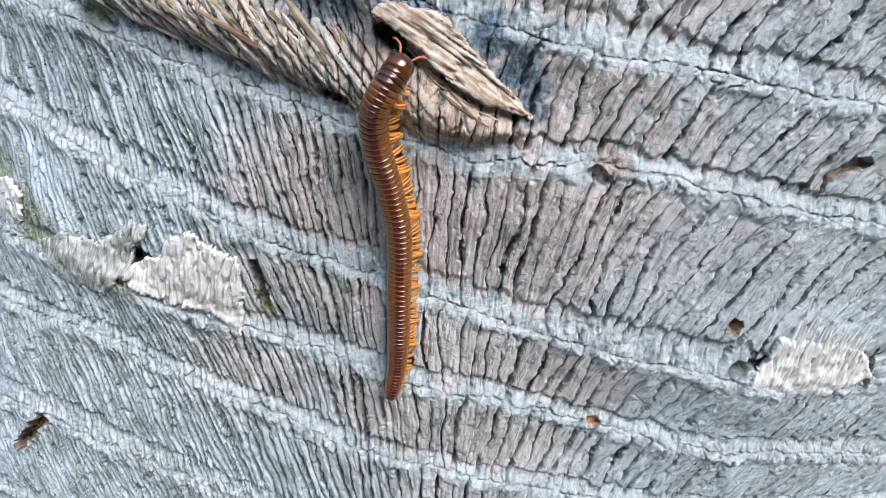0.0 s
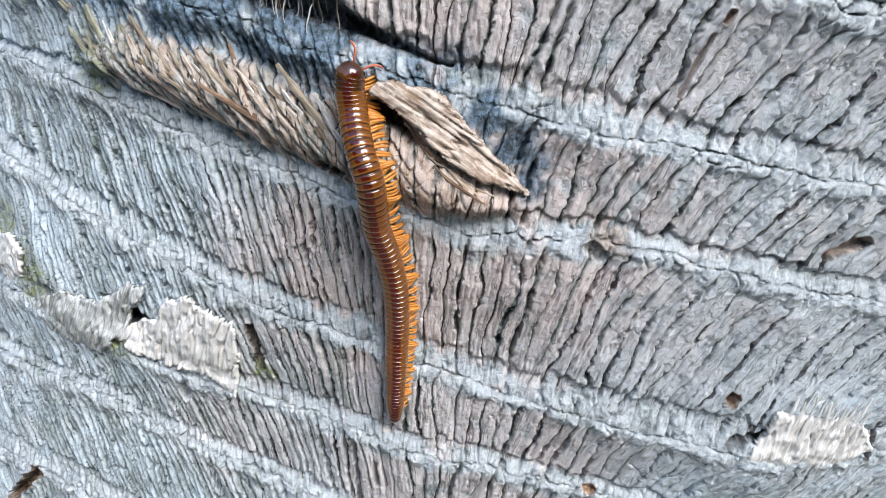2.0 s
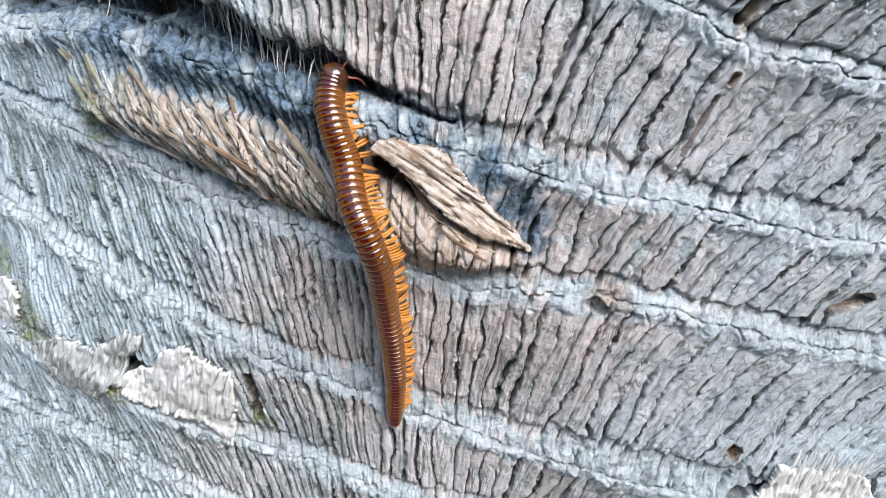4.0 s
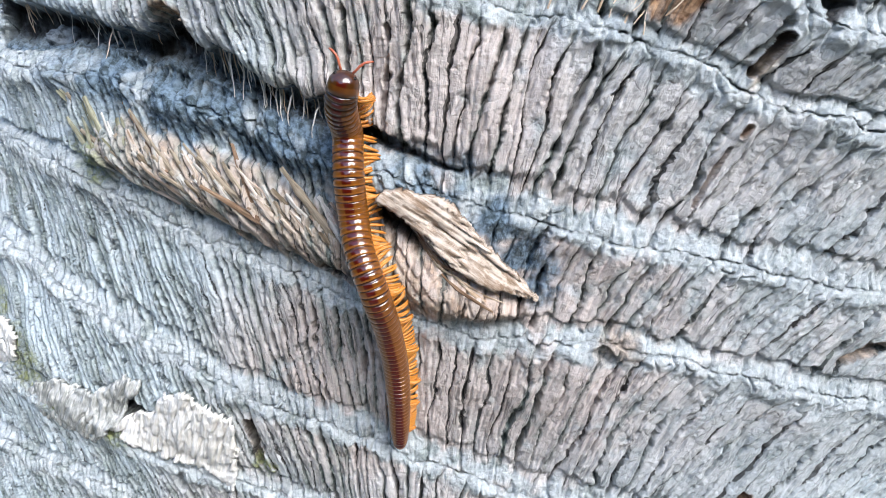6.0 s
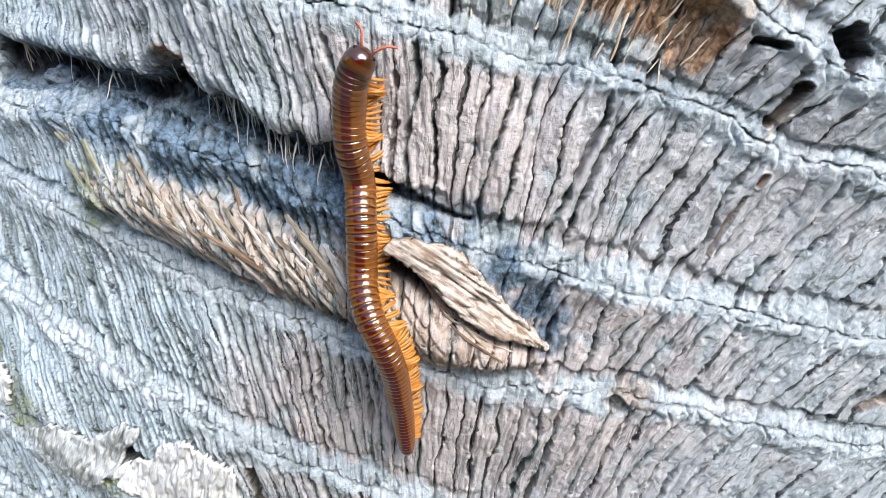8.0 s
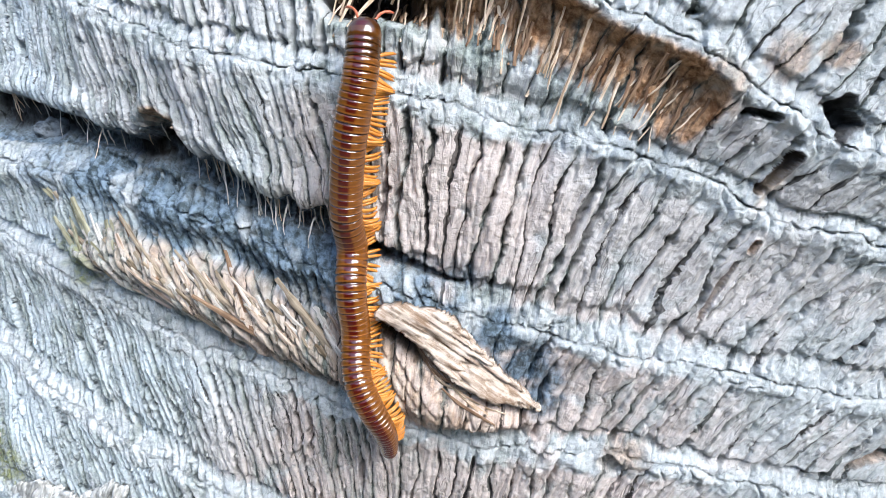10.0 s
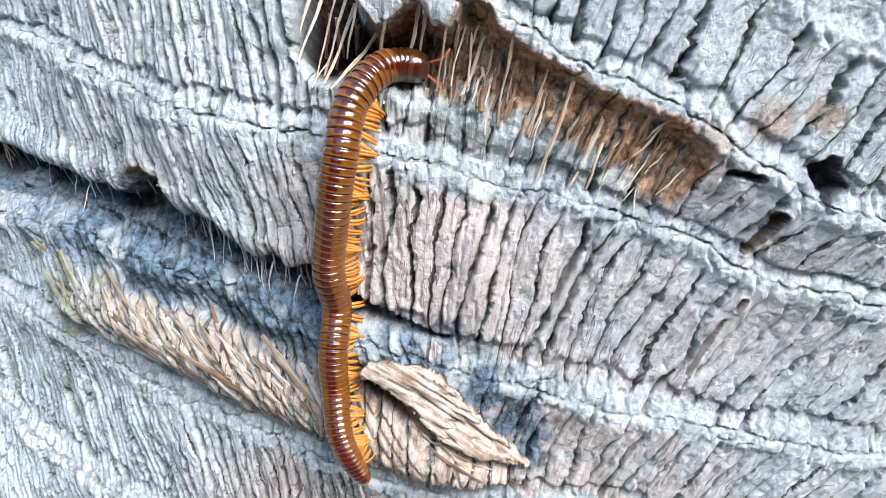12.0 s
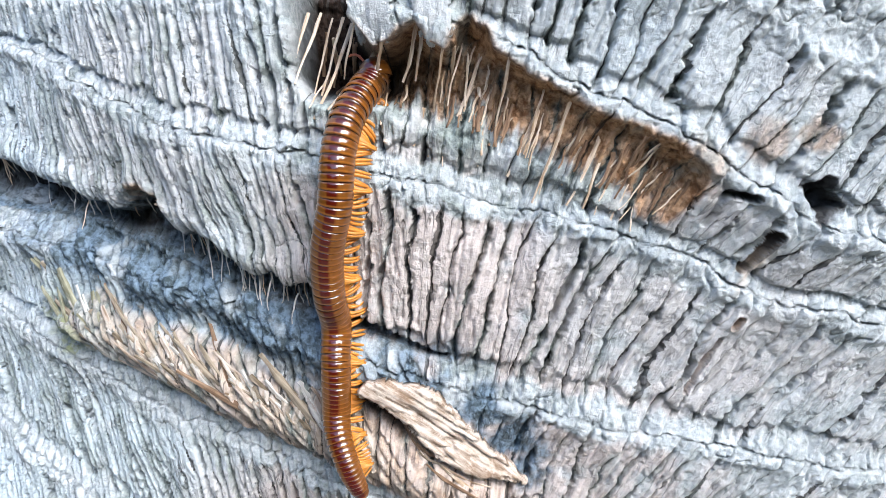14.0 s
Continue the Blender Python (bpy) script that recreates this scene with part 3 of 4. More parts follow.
# dark blue tint: under the long crevice and beside the torn wood
dark_blue = np.zeros_like(uu)
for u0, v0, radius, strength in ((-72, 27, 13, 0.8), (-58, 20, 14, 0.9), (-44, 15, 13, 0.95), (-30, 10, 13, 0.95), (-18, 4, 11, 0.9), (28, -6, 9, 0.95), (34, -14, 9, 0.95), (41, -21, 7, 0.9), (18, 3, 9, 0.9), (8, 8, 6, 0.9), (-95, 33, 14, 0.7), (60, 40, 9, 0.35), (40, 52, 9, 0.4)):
    dark_blue = tint(dark_blue, u0, v0, radius * 1.45, strength)
dark_blue *= smooth(0.45, -0.15, layered(uu / 9, vv / 9, 3, 109)) * (1 - broken)
# the crevice floor and the hole take the blue too, as painted shade
dark_blue = np.maximum(np.maximum(np.maximum(dark_blue, hole_shade), 0.95 * gash), 0.95 * smooth(-17, -11, vv - lower_edge) * (vv < upper_edge) * smooth(-112, -78, uu) * smooth(6, -6, uu) * smooth(-0.4, 0.0, layered(uu / 10, vv / 10, 3, 113)))
dark_blue *= 1 - deep_shade
# thinned on the right, painting in the stronger light there
green_tint *= np.interp(uu, [30, 80], [1.0, 0.6]) * (1 - deep_shade) * (1 - 0.85 * dark_blue)
# skin tones: the middle of the trunk is pinker than its lichened sides
warm = np.zeros_like(uu)
for u0, v0, radius, strength in ((12, 24, 60, 1.0), (35, -35, 85, 1.0), (-5, -55, 65, 1.0), (60, 30, 60, 0.6), (85, -20, 110, 0.6), (110, 60, 70, 0.35), (10, 70, 60, 0.4), (-50, 65, 55, 0.45), (25, -115, 80, 0.8), (-45, -105, 40, 0.6)):
    r = np.hypot(uu - u0, vv - v0) + 8 * layered(uu / 20, vv / 20, 2, 105)
    warm = np.maximum(warm, strength * (1 - smooth(radius * 0.3, radius, r)))

edge = np.minimum.reduce([uu - U[0], U[-1] - uu, vv - V[0], V[-1] - vv])
height -= 14 * (1 - smooth(0, 6, edge))


def relief_at(u, v):
    i = np.clip((np.asarray(u) - U[0]) / STEP, 0, len(U) - 2)
    j = np.clip((np.asarray(v) - V[0]) / STEP, 0, len(V) - 2)
    return height[j.astype(int), i.astype(int)]


def footing():
    """The bark's upper envelope under a body of some width, on a 2 mm raster."""
    cell = 6
    rows, cols = height.shape[0] // cell, height.shape[1] // cell
    blocks = height[: rows * cell, : cols * cell].reshape(rows, cell, cols, cell)
    high = np.quantile(blocks.transpose(0, 2, 1, 3).reshape(rows, cols, -1), 0.85, axis=2)
    for _ in range(2):
        pad = np.pad(high, 1, "edge")
        views = [pad[i : i + rows, j : j + cols] for i in range(3) for j in range(3)]
        high = np.mean(views, axis=0) * 0.5 + np.max(views, axis=0) * 0.5
    return high, cell * STEP


FOOT, RASTER = footing()


def foot_at(u, v):
    i = np.clip((u - U[0]) / RASTER - 0.5, 0, FOOT.shape[1] - 2)
    j = np.clip((v - V[0]) / RASTER - 0.5, 0, FOOT.shape[0] - 2)
    a, b = i.astype(int), j.astype(int)
    x, y = i - a, j - b
    return FOOT[b, a] * (1 - x) * (1 - y) + FOOT[b, a + 1] * x * (1 - y) + FOOT[b + 1, a] * (1 - x) * y + FOOT[b + 1, a + 1] * x * y


def trunk_sheet(parent):
    """The bark, one mesh for each internode between two leaf scars."""
    places = on_trunk(uu, vv, height).reshape(-1, 3)
    rows, cols = uu.shape
    index = np.arange(rows * cols).reshape(rows, cols)
    quads = np.stack([index[:-1, :-1], index[:-1, 1:], index[1:, 1:], index[1:, :-1]], -1).reshape(-1, 4)
    owner = band[:-1, :-1].ravel()
    fields = {"crust": np.clip(crust + np.clip(lichen_light, 0, 0.75) * (1 - crust), 0, 1), "bare": bare, "moss": moss, "warm": warm, "bleach": bleach, "across": (across + key) / 1.8, "down": vv / 11.0 * (1 - gash) + gash * vv / 2.0, "deep_shade": deep_shade, "dark_blue": dark_blue, "green_tint": green_tint, "furrow": row, "skin": wall}
    for k in range(len(LEDGES) - 1):
        mine = quads[owner == k]
        if not len(mine):
            continue
        used, local = np.unique(mine, return_inverse=True)
        data = bpy.data.meshes.new("bark_band")
        data.vertices.add(len(used))
        data.vertices.foreach_set("co", places[used].astype(np.float32).ravel())
        data.loops.add(mine.size)
        data.loops.foreach_set("vertex_index", local.astype(np.int32).ravel())
        data.polygons.add(len(mine))
        data.polygons.foreach_set("loop_start", np.arange(0, mine.size, 4, dtype=np.int32))
        data.update(calc_edges=True)
        data.materials.append(BARK)
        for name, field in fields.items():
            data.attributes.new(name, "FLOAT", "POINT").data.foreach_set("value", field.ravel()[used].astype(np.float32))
        data.shade_smooth()
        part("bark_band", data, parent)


def trunk_core(parent):
    """The rest of the leaning trunk, round the back, from the ground to above the view."""
    rng = random.Random(3)
    verts, faces, around = [], [], 72
    levels = [-1.3 + 0.035 * n for n in range(104)]
    for z in levels:
        radius = 0.30 * (1 + 0.02 * math.sin(z * 60)) * (1.18 if z < -1.2 else 1.0)
        for n in range(around):
            a = 2 * math.pi * n / around
            r = radius * (1 + rng.uniform(-0.006, 0.006))
            verts.append((0.085 + 0.5 * z + r * 1.1 * math.cos(a), 0.338 + r * math.sin(a), z))
    for j in range(len(levels) - 1):
        for n in range(around):
            a, b = j * around + n, j * around + (n + 1) % around
            faces.append((a, b, b + around, a + around))
    faces.append(tuple(range(around))[::-1])
    faces.append(tuple(range((len(levels) - 1) * around, len(levels) * around)))
    part("core", mesh_of("core", verts, faces, BARK), parent)


trunk = tagged(new("palm_trunk"), "leaning grey palm trunk with ringed, furrowed, lichened bark", "tree trunk")
trunk_sheet(trunk)
trunk_core(trunk)

# unseen ground plane; its soil tone is set to bounce fill light
ground = new("ground", mesh_of("ground", [(-2000, -2000, -1.3), (2000, -2000, -1.3), (2000, 2000, -1.3), (-2000, 2000, -1.3)], [(0, 1, 2, 3)], ground_material()))


def backdrop_material():
    m, nodes, links, out = graph("unseen green backdrop")
    where = nodes.new("ShaderNodeTexCoord").outputs["Object"]
    leaf = noise_at(nodes, links, where, 6.0, 6.0, 0.7)
    mass = noise_at(nodes, links, where, 0.7, 3.0)
    colour = mixed(nodes, links, stepped(nodes, links, leaf, 0.35, 0.65), rgb(0.02, 0.035, 0.012), rgb(0.10, 0.14, 0.045))
    links.new(mixed(nodes, links, worked(nodes, links, "MULTIPLY", mass, 0.5), colour, rgb(0.05, 0.07, 0.03)), out.inputs["Base Color"])
    out.inputs["Roughness"].default_value = 0.8
    return m


def backdrop_ring():
    """Unseen dark green ring, added to block low sky and darken reflections."""
    rng = random.Random(5)
    verts, faces, around, rows = [], [], 120, 14
    for j in range(rows):
        for n in range(around):
            a = 2 * math.pi * n / around
            r = 9.0 + rng.uniform(-0.7, 0.7) + 1.2 * math.sin(3 * a) - 0.06 * j
            top = 4.2 + 0.9 * math.sin(5 * a + 1) + rng.uniform(-0.5, 0.5)
            verts.append((r * math.cos(a), r * math.sin(a), -1.35 + (top + 1.35) * j / (rows - 1)))
    for j in range(rows - 1):
        for n in range(around):
            a, b = j * around + n, j * around + (n + 1) % around
            faces.append((a, b, b + around, a + around))
    ob = new("backdrop", mesh_of("backdrop", verts, faces, backdrop_material()))
    tagged(ob, "unseen dark green ring, added to block low sky and darken reflections", "foliage", kind="structure")


backdrop_ring()
tagged(ground, "unseen ground under the leaning palm, toned to bounce fill light", "ground", kind="structure")


# ---- loose and torn pieces on the trunk ----
def tube(points, radii, sides=6, flat=1.0, seed=0, jitter=0.0):
    """A closed tapering tube along points (mm), as verts in metres and faces."""
    rng = random.Random(seed)
    verts, faces = [], []
    pts = [Vector(p) / 1000 for p in points]
    for n, (p, r) in enumerate(zip(pts, radii)):
        way = (pts[min(n + 1, len(pts) - 1)] - pts[max(n - 1, 0)]).normalized()
        side = way.cross(Vector((0, 1, 0)))
        side = side.normalized() if side.length > 1e-3 else Vector((1, 0, 0))
        other = side.cross(way)
        for k in range(sides):
            a = 2 * math.pi * k / sides
            s = r / 1000 * (1 + rng.uniform(-jitter, jitter))
            verts.append(p + side * (math.cos(a) * s) + other * (math.sin(a) * s * flat))
    for n in range(len(pts) - 1):
        for k in range(sides):
            a, b = n * sides + k, n * sides + (k + 1) % sides
            faces.append((a, b, b + sides, a + sides))
    faces.append(tuple(range(sides))[::-1])
    faces.append(tuple(range((len(pts) - 1) * sides, len(pts) * sides)))
    return verts, faces


def between(a, b):
    """A pose at a whose z runs towards b and whose y points away from the trunk's front."""
    a, b = Vector(a), Vector(b)
    way = (b - a).normalized()
    side = way.cross(Vector((0, 1, 0))).normalized()
    other = way.cross(side)
    return Matrix(((side.x, other.x, way.x, a.x), (side.y, other.y, way.y, a.y), (side.z, other.z, way.z, a.z), (0, 0, 0, 1)))


def fibre(name, ends, heights, width, material, seed, flat=0.6, bow=0.6, tip=0.35, label="", root=0.8):
    """One strip of fibre or splinter from its root to its tip (u, v pairs)."""
    rng = random.Random(seed)
    (u0, v0), (u1, v1) = ends
    a, b = on_trunk(u0, v0, heights[0]), on_trunk(u1, v1, heights[1])
    length = float(np.linalg.norm(b - a)) * 1000
    count = 7
    bend, phase = rng.uniform(-bow, bow), rng.uniform(0, 6)
    points, radii = [], []
    for n in range(count):
        t = n / (count - 1)
        points.append((bend * math.sin(math.pi * t) + 0.12 * math.sin(9 * t + phase), 0.5 * bow * math.sin(math.pi * t), length * t))
        radii.append(width * (1 - (1 - tip) * t) * (1 + rng.uniform(-0.18, 0.18)) * min(1, root + (1 - root) * n / 3))
    ob = part(name, mesh_of(name, *tube(points, radii, 5, flat, seed, 0.2), material, False), trunk, label)
    ob.matrix_basis = between(a, b)
    return ob


HOLLOW_FIBRES = [
    [(-12.8, 87.6), (-14.7, 69.3), (-6.9, 86.4), (-10.3, 68.1), (-2.4, 85.1), (-7.7, 67), (2.5, 79.2), (-4.3, 68.3), (13, 83.9), (10.5, 74.5), (14.2, 82.7), (12.9, 74.6), (19.6, 80.4), (17.2, 68.6), (23.2, 81.6), (20.2, 69.8)],
    [(24.9, 82.7), (23.9, 69.9), (26.8, 79.3), (22.7, 67.5), (26.8, 72.3), (27.3, 58.9), (33.2, 78.1), (30.6, 64.5), (33.4, 71.1), (32.4, 62.7), (40.2, 70.6), (37.4, 58.5), (38.4, 65.2), (33.9, 54.1), (45.4, 67.1), (39.6, 49.1)],
    [(43.2, 62.9), (40.8, 50.4), (48.8, 59.3), (45.6, 51.8), (52.3, 60.6), (47, 47.9), (52.6, 55.6), (50.2, 46.7), (55.8, 53.2), (52.7, 45.5), (57.8, 50.7), (55.9, 42.9), (61.6, 48.2), (60.3, 41.7), (8.5, 68.5), (7.1, 61.1)],
    [(14.1, 67.4), (12.7, 59.9), (17.8, 65), (15.8, 57.5), (20.8, 68.6), (19, 56.3), (6.2, 80.4), (3.6, 73.3), (-9.5, 88), (-12, 74), (-4.5, 87), (-8.2, 72), (0.2, 84), (-3, 75), (29.5, 66), (27, 56)],
]
CREVICE_FIBRES = [
    [(-42.3, 37.7), (-42.1, 29.5), (-39.2, 36.5), (-38.5, 24), (-35.5, 33.9), (-36.2, 23.5), (-31.2, 30), (-30.4, 21.7), (-43.9, 39.1), (-45.1, 32.1), (-26.8, 26.7), (-26.5, 19.8), (-22.5, 25.6), (-23.6, 17.8)],
    [(-19.6, 25), (-20.6, 19.4), (-112.7, 57.1), (-108.1, 45.7), (-105.1, 57), (-98.4, 44.4), (-100.8, 55.4), (-92.2, 41.5), (-47.9, 40.3), (-47.4, 34.8), (-117.8, 57.2), (-115.8, 47.2), (-16.1, 22.4), (-17.2, 15.3)],
]


def hang_fibres():
    seed = 100
    for row in HOLLOW_FIBRES:
        for root, tip in zip(row[::2], row[1::2]):
            seed += 1
            wide = 0.28 + 0.34 * random.Random(seed).random()
            way = np.array(root) - np.array(tip)
            root, tip = tuple(np.array(root) + way * 0.12), tuple(np.array(tip) - way * 0.14)
            fibre("hanging_fibre", (root, tip), (max(-9.0, float(relief_at(*root))) - 0.5, max(-3.0, float(relief_at(*tip)) + 0.5)), wide, STRAND, seed, tip=0.5, bow=0.45)
    rng = random.Random(61)
    for n in range(34):
        u = rng.uniform(-12, 72)
        edge_v = float(np.interp(u, *np.array(CAVITY[2:18], float).T))
        v = edge_v - rng.uniform(2, 14)
        size = rng.uniform(4, 10)
        slant = float(np.interp(u, [0, 40, 72], [0.12, 0.35, 0.95])) + rng.uniform(-0.12, 0.12)
        tip = (u - slant * size, v - size)
        fibre("hanging_fibre", ((u, v), tip), (max(-7.0, float(relief_at(u, v))), float(relief_at(*tip)) + rng.uniform(0.2, 1.4)), rng.uniform(0.2, 0.5), STRAND, 1300 + n, tip=0.5, bow=0.6)
    for row in CREVICE_FIBRES:
        for root, tip in zip(row[::2], row[1::2]):
            seed += 1
            fibre("hanging_fibre", (root, tip), (0.6, max(-4.0, float(relief_at(*tip)) + 0.5)), 0.28, THREAD, seed, tip=0.4)
    for n in range(56):
        u = rng.uniform(-118, -10) if n % 3 else rng.uniform(-48, -14)
        v = float(np.interp(u, *np.array(CREVICE_TOP, float).T)) + rng.uniform(-1.0, 1.0)
        size = rng.uniform(3, 9)
        tip = (u + rng.uniform(-0.5, 0.8), v - size)
        fibre("hanging_fibre", ((u, v), tip), (rng.uniform(-1.5, 0.8), max(-5.0, float(relief_at(*tip)) + 0.4)), rng.uniform(0.14, 0.3), rng.choice((THREAD, STRAND)), 1500 + n, tip=0.4, bow=0.25)


SPLINTERS = [
    [(-55.7, 3.6), (-72.4, 20.7), (-52.4, 2.4), (-68.1, 19), (-46, -1.6), (-62.1, 12), (-39.5, -1), (-52.5, 11.4), (-33.2, -2), (-41.6, 13.8), (-36.4, -2.2), (-46.8, 8.9), (-25.6, -3), (-37.3, 6.7)],
    [(-70, 3), (-85, 12), (-66, 1), (-82, 8), (-60, -1), (-75, 9), (-50, -4), (-64, 6), (-43, -6), (-56, 4), (-30, -7), (-45, 2), (-20, -9), (-33, 0), (-56, -6), (-72, 2), (-38, -10), (-50, -3)],
]


def line_hollow():
    """Rust brown inner fibres on the floor of the hollow."""
    rng = random.Random(41)
    made = 0
    while made < 60:
        u, v = rng.uniform(-14, 73), rng.uniform(46, 92)
        size = rng.uniform(4, 9)
        slant = float(np.interp(u, [0, 70], [0.08, 0.45]))
        tip = (u - slant * size, v - size)
        if min(inside(CAVITY, np.array([u, tip[0]]), np.array([v, tip[1]]))) < 2.0 or relief_at(*tip) < -30 or v < np.interp(u, [0, 40, 60, 75], [74, 60, 50, 46]):
            continue
        made += 1
        fibre("inner_fibre", ((u, v), tip), (float(relief_at(u, v)) + 0.6, float(relief_at(*tip)) + rng.uniform(0.0, 1.2)), rng.uniform(0.25, 0.6), RUST, 900 + made, bow=0.5, tip=rng.uniform(0.4, 0.9))


def raise_splinters():
    seed = 300
    for row in SPLINTERS:
        for root, tip in zip(row[::2], row[1::2]):
            seed += 1
            rng = random.Random(seed)
            fibre("splinter", (root, tip), (float(relief_at(*root)) - 0.6, float(relief_at(*tip)) + rng.uniform(0.4, 2.0)), rng.uniform(0.7, 1.4), (SPLINTER, RUST, SPLINTER, TORN)[seed % 4], seed, flat=0.4, bow=0.4, tip=0.35)
    rng = random.Random(77)
    for tier in range(2):
        u = -87.0 + 0.9 * tier
        while u < -6:
            v = float(np.interp(u, [-86, -62, -40, -20, 2], [3, -4, -9, -14, -19])) + (4.0 if tier else 9.5) + rng.uniform(-2, 2)
            size = rng.uniform(6, 12) * float(np.interp(u, [-86, -60, -20, 2], [1.2, 1.1, 0.8, 0.6]))
            tip = (u - size * rng.uniform(0.48, 0.62), v + size * rng.uniform(0.75, 0.9))
            wide = rng.uniform(0.5, 1.15)
            look_ = rng.choice((SPLINTER, TORN, TORN, THREAD, SPLINTER)) if u > -66 else rng.choice((THREAD, MOSSY, SPLINTER, MOSSY))
            fibre("splinter", ((u, v), tip), (float(relief_at(u, v)) - 0.7, float(relief_at(*tip)) + rng.choice((0.2, 0.4, 0.9))), wide, look_, 700 + int(10 * u) + 2000 * tier, flat=0.4, bow=0.3, tip=rng.uniform(0.35, 0.8), root=0.6)
            u += wide * rng.uniform(1.6, 2.8)
    fibre("splinter", ((-12.1, -9.9), (-25, 7.6)), (5.5, 5.0), 1.6, SPLINTER, 401, flat=0.7, bow=0.5, tip=0.35, label="long pale splinter standing off the broken leaf base")


def plate(name, outline, axis, surface, material, label="", thick=1.4, tooth=1.6, grain=1.3, step=0.4, seed=0):
    """A torn slab: the part of the trunk's face inside a ragged outline, standing off the bark by surface(s, t, d),
    with s along the axis (root to tip, u and v), t across it in mm and d the distance from the edge."""
    a, b = (np.array(p, float) for p in axis)
    way = (b - a) / np.linalg.norm(b - a)
    span = np.linalg.norm(b - a)
    pts = np.array(outline, float)
    u, v = np.meshgrid(np.arange(pts[:, 0].min() - 3, pts[:, 0].max() + 3, step), np.arange(pts[:, 1].min() - 3, pts[:, 1].max() + 3, step))
    s = ((u - a[0]) * way[0] + (v - a[1]) * way[1]) / span
    t = (u - a[0]) * way[1] - (v - a[1]) * way[0]
    d = inside(outline, u, v) + tooth * layered(t / grain + seed, s * span / 14, 2, seed + 1, 0.6) + 0.5 * layered(u / 2, v / 2, 2, seed + 2) + 1.1 * tooth * layered(u / 5, v / 5, 2, seed + 3)
    keep = (d[:-1, :-1] > 0) & (d[1:, :-1] > 0) & (d[:-1, 1:] > 0) & (d[1:, 1:] > 0)
    gv, gu = np.gradient(d, step)
    norm = np.maximum(gu**2 + gv**2, 0.3)
    rim = (d > 0) & (d < 1.2 * step * np.sqrt(norm))
    slide = np.where(rim, np.clip(d, 0, step), 0) / norm
    u, v = u - 0.8 * slide * gu, v - 0.8 * slide * gv
    h = surface(u, v, s, t, np.maximum(d, 0))
    index = np.arange(u.size).reshape(u.shape)
    quads = np.stack([index[:-1, :-1], index[:-1, 1:], index[1:, 1:], index[1:, :-1]], -1)[keep]
    used, quads = np.unique(quads, return_inverse=True)
    quads = quads.reshape(-1, 4)
    count = len(used)
    up = on_trunk(u, v, h).reshape(-1, 3)[used]
    under = on_trunk(u, v, h - thick).reshape(-1, 3)[used]
    sides = collections.Counter()
    for q in quads.tolist():
        for e in zip(q, q[1:] + q[:1]):
            sides[e] += 1
    hems = [(y, x, count + x, count + y) for x, y in sides if (y, x) not in sides]
    frame_ = between(on_trunk(*a, 2), on_trunk(*b, 2))
    back = np.array(frame_.inverted())
    verts = np.concatenate([up, under]) @ back[:3, :3].T + back[:3, 3]
    faces = quads.tolist() + (quads[:, ::-1] + count).tolist() + hems
    ob = part(name, mesh_of(name, verts, faces, material), trunk, label)
    ob.matrix_basis = frame_
    if material is BARK:
        for field, values in (("crust", 0.6 + 0 * u), ("across", t / 1.1), ("down", s * 2), ("warm", 0.5 + 0 * u)):
            ob.data.attributes.new(field, "FLOAT", "POINT").data.foreach_set("value", np.tile(values.ravel()[used], 2).astype(np.float32))
    return ob


def torn_chunk():
    """The split slab of wood that stands proud of the broken leaf base, with loose strings along its lower side."""
    root, tip = (40.0, -26.0), (-0.5, 2.5)

    def crown(u, v, s, t, d):
        over = np.interp(s, [0, 0.25, 0.6, 0.85, 1.0], [0.0, 2.2, 3.6, 4.6, 5.0])
        plank = np.floor(t / 2.6 + 0.7 * ripple(s * 3, t / 6, 17))
        grain_ = 1.0 * (chance(plank, 3) - 0.5) + 0.5 * layered(t / 0.8, s * 3, 3, 8, 0.6) + 0.7 * layered(u / 4, v / 4, 3, 12)
        split_ = 1.6 * np.exp(-((ripple(t / 1.7, s * 2.2, 19) / 0.06) ** 2)) * smooth(0.9, 0.5, s)
        return 0.5 * foot_at(u, v) + 2.0 + over - 0.28 * (t - 2) * s + grain_ - split_ - 0.8 * smooth(0.9, 0, d)

    slab = [(-0.5, 2.1), (1.7, 4.4), (5.8, 4.6), (9.8, 3.4), (13.8, 2.9), (17.9, 0.6), (22.6, -5.2), (27.4, -11.2), (33, -17.4), (41, -26.5), (28, -21.5), (17.5, -14), (8, -4.6), (3, -0.4)]
    plate("torn_wood", slab, (root, tip), crown, TORN, "pale split slab of wood with stringy fibres", thick=2.2, tooth=0.5, grain=3.0, seed=5)
    rng = random.Random(9)
    for n in range(30):
        a = rng.uniform(0.05, 0.7)
        b = min(1.08, a + rng.uniform(0.22, 0.5))
        side = rng.uniform(-1.5, 5.5)
        p = np.array((4.0, -3.0)) + a * np.array((24.0, -20.0)) + np.array((-0.64, -0.77)) * side * (0.3 + 0.5 * a)
        q = np.array((4.0, -3.0)) + b * np.array((26.0, -20.5)) + np.array((-0.64, -0.77)) * (side * (0.3 + 0.5 * b) + rng.uniform(-1, 1))
        start = float(relief_at(*p)) + float(np.interp(a, [0, 0.3, 0.8], [3.5, 2.6, 1.0])) * rng.uniform(0.4, 1.1)
        fibre("wood_string", (tuple(p), tuple(q)), (start, float(relief_at(*q)) + rng.uniform(0.1, 1.2)), rng.uniform(0.25, 0.75), rng.choice((STRAND, SPLINTER, RUST, TORN)), 500 + n, bow=0.8, tip=0.4, flat=0.5, root=0.5)


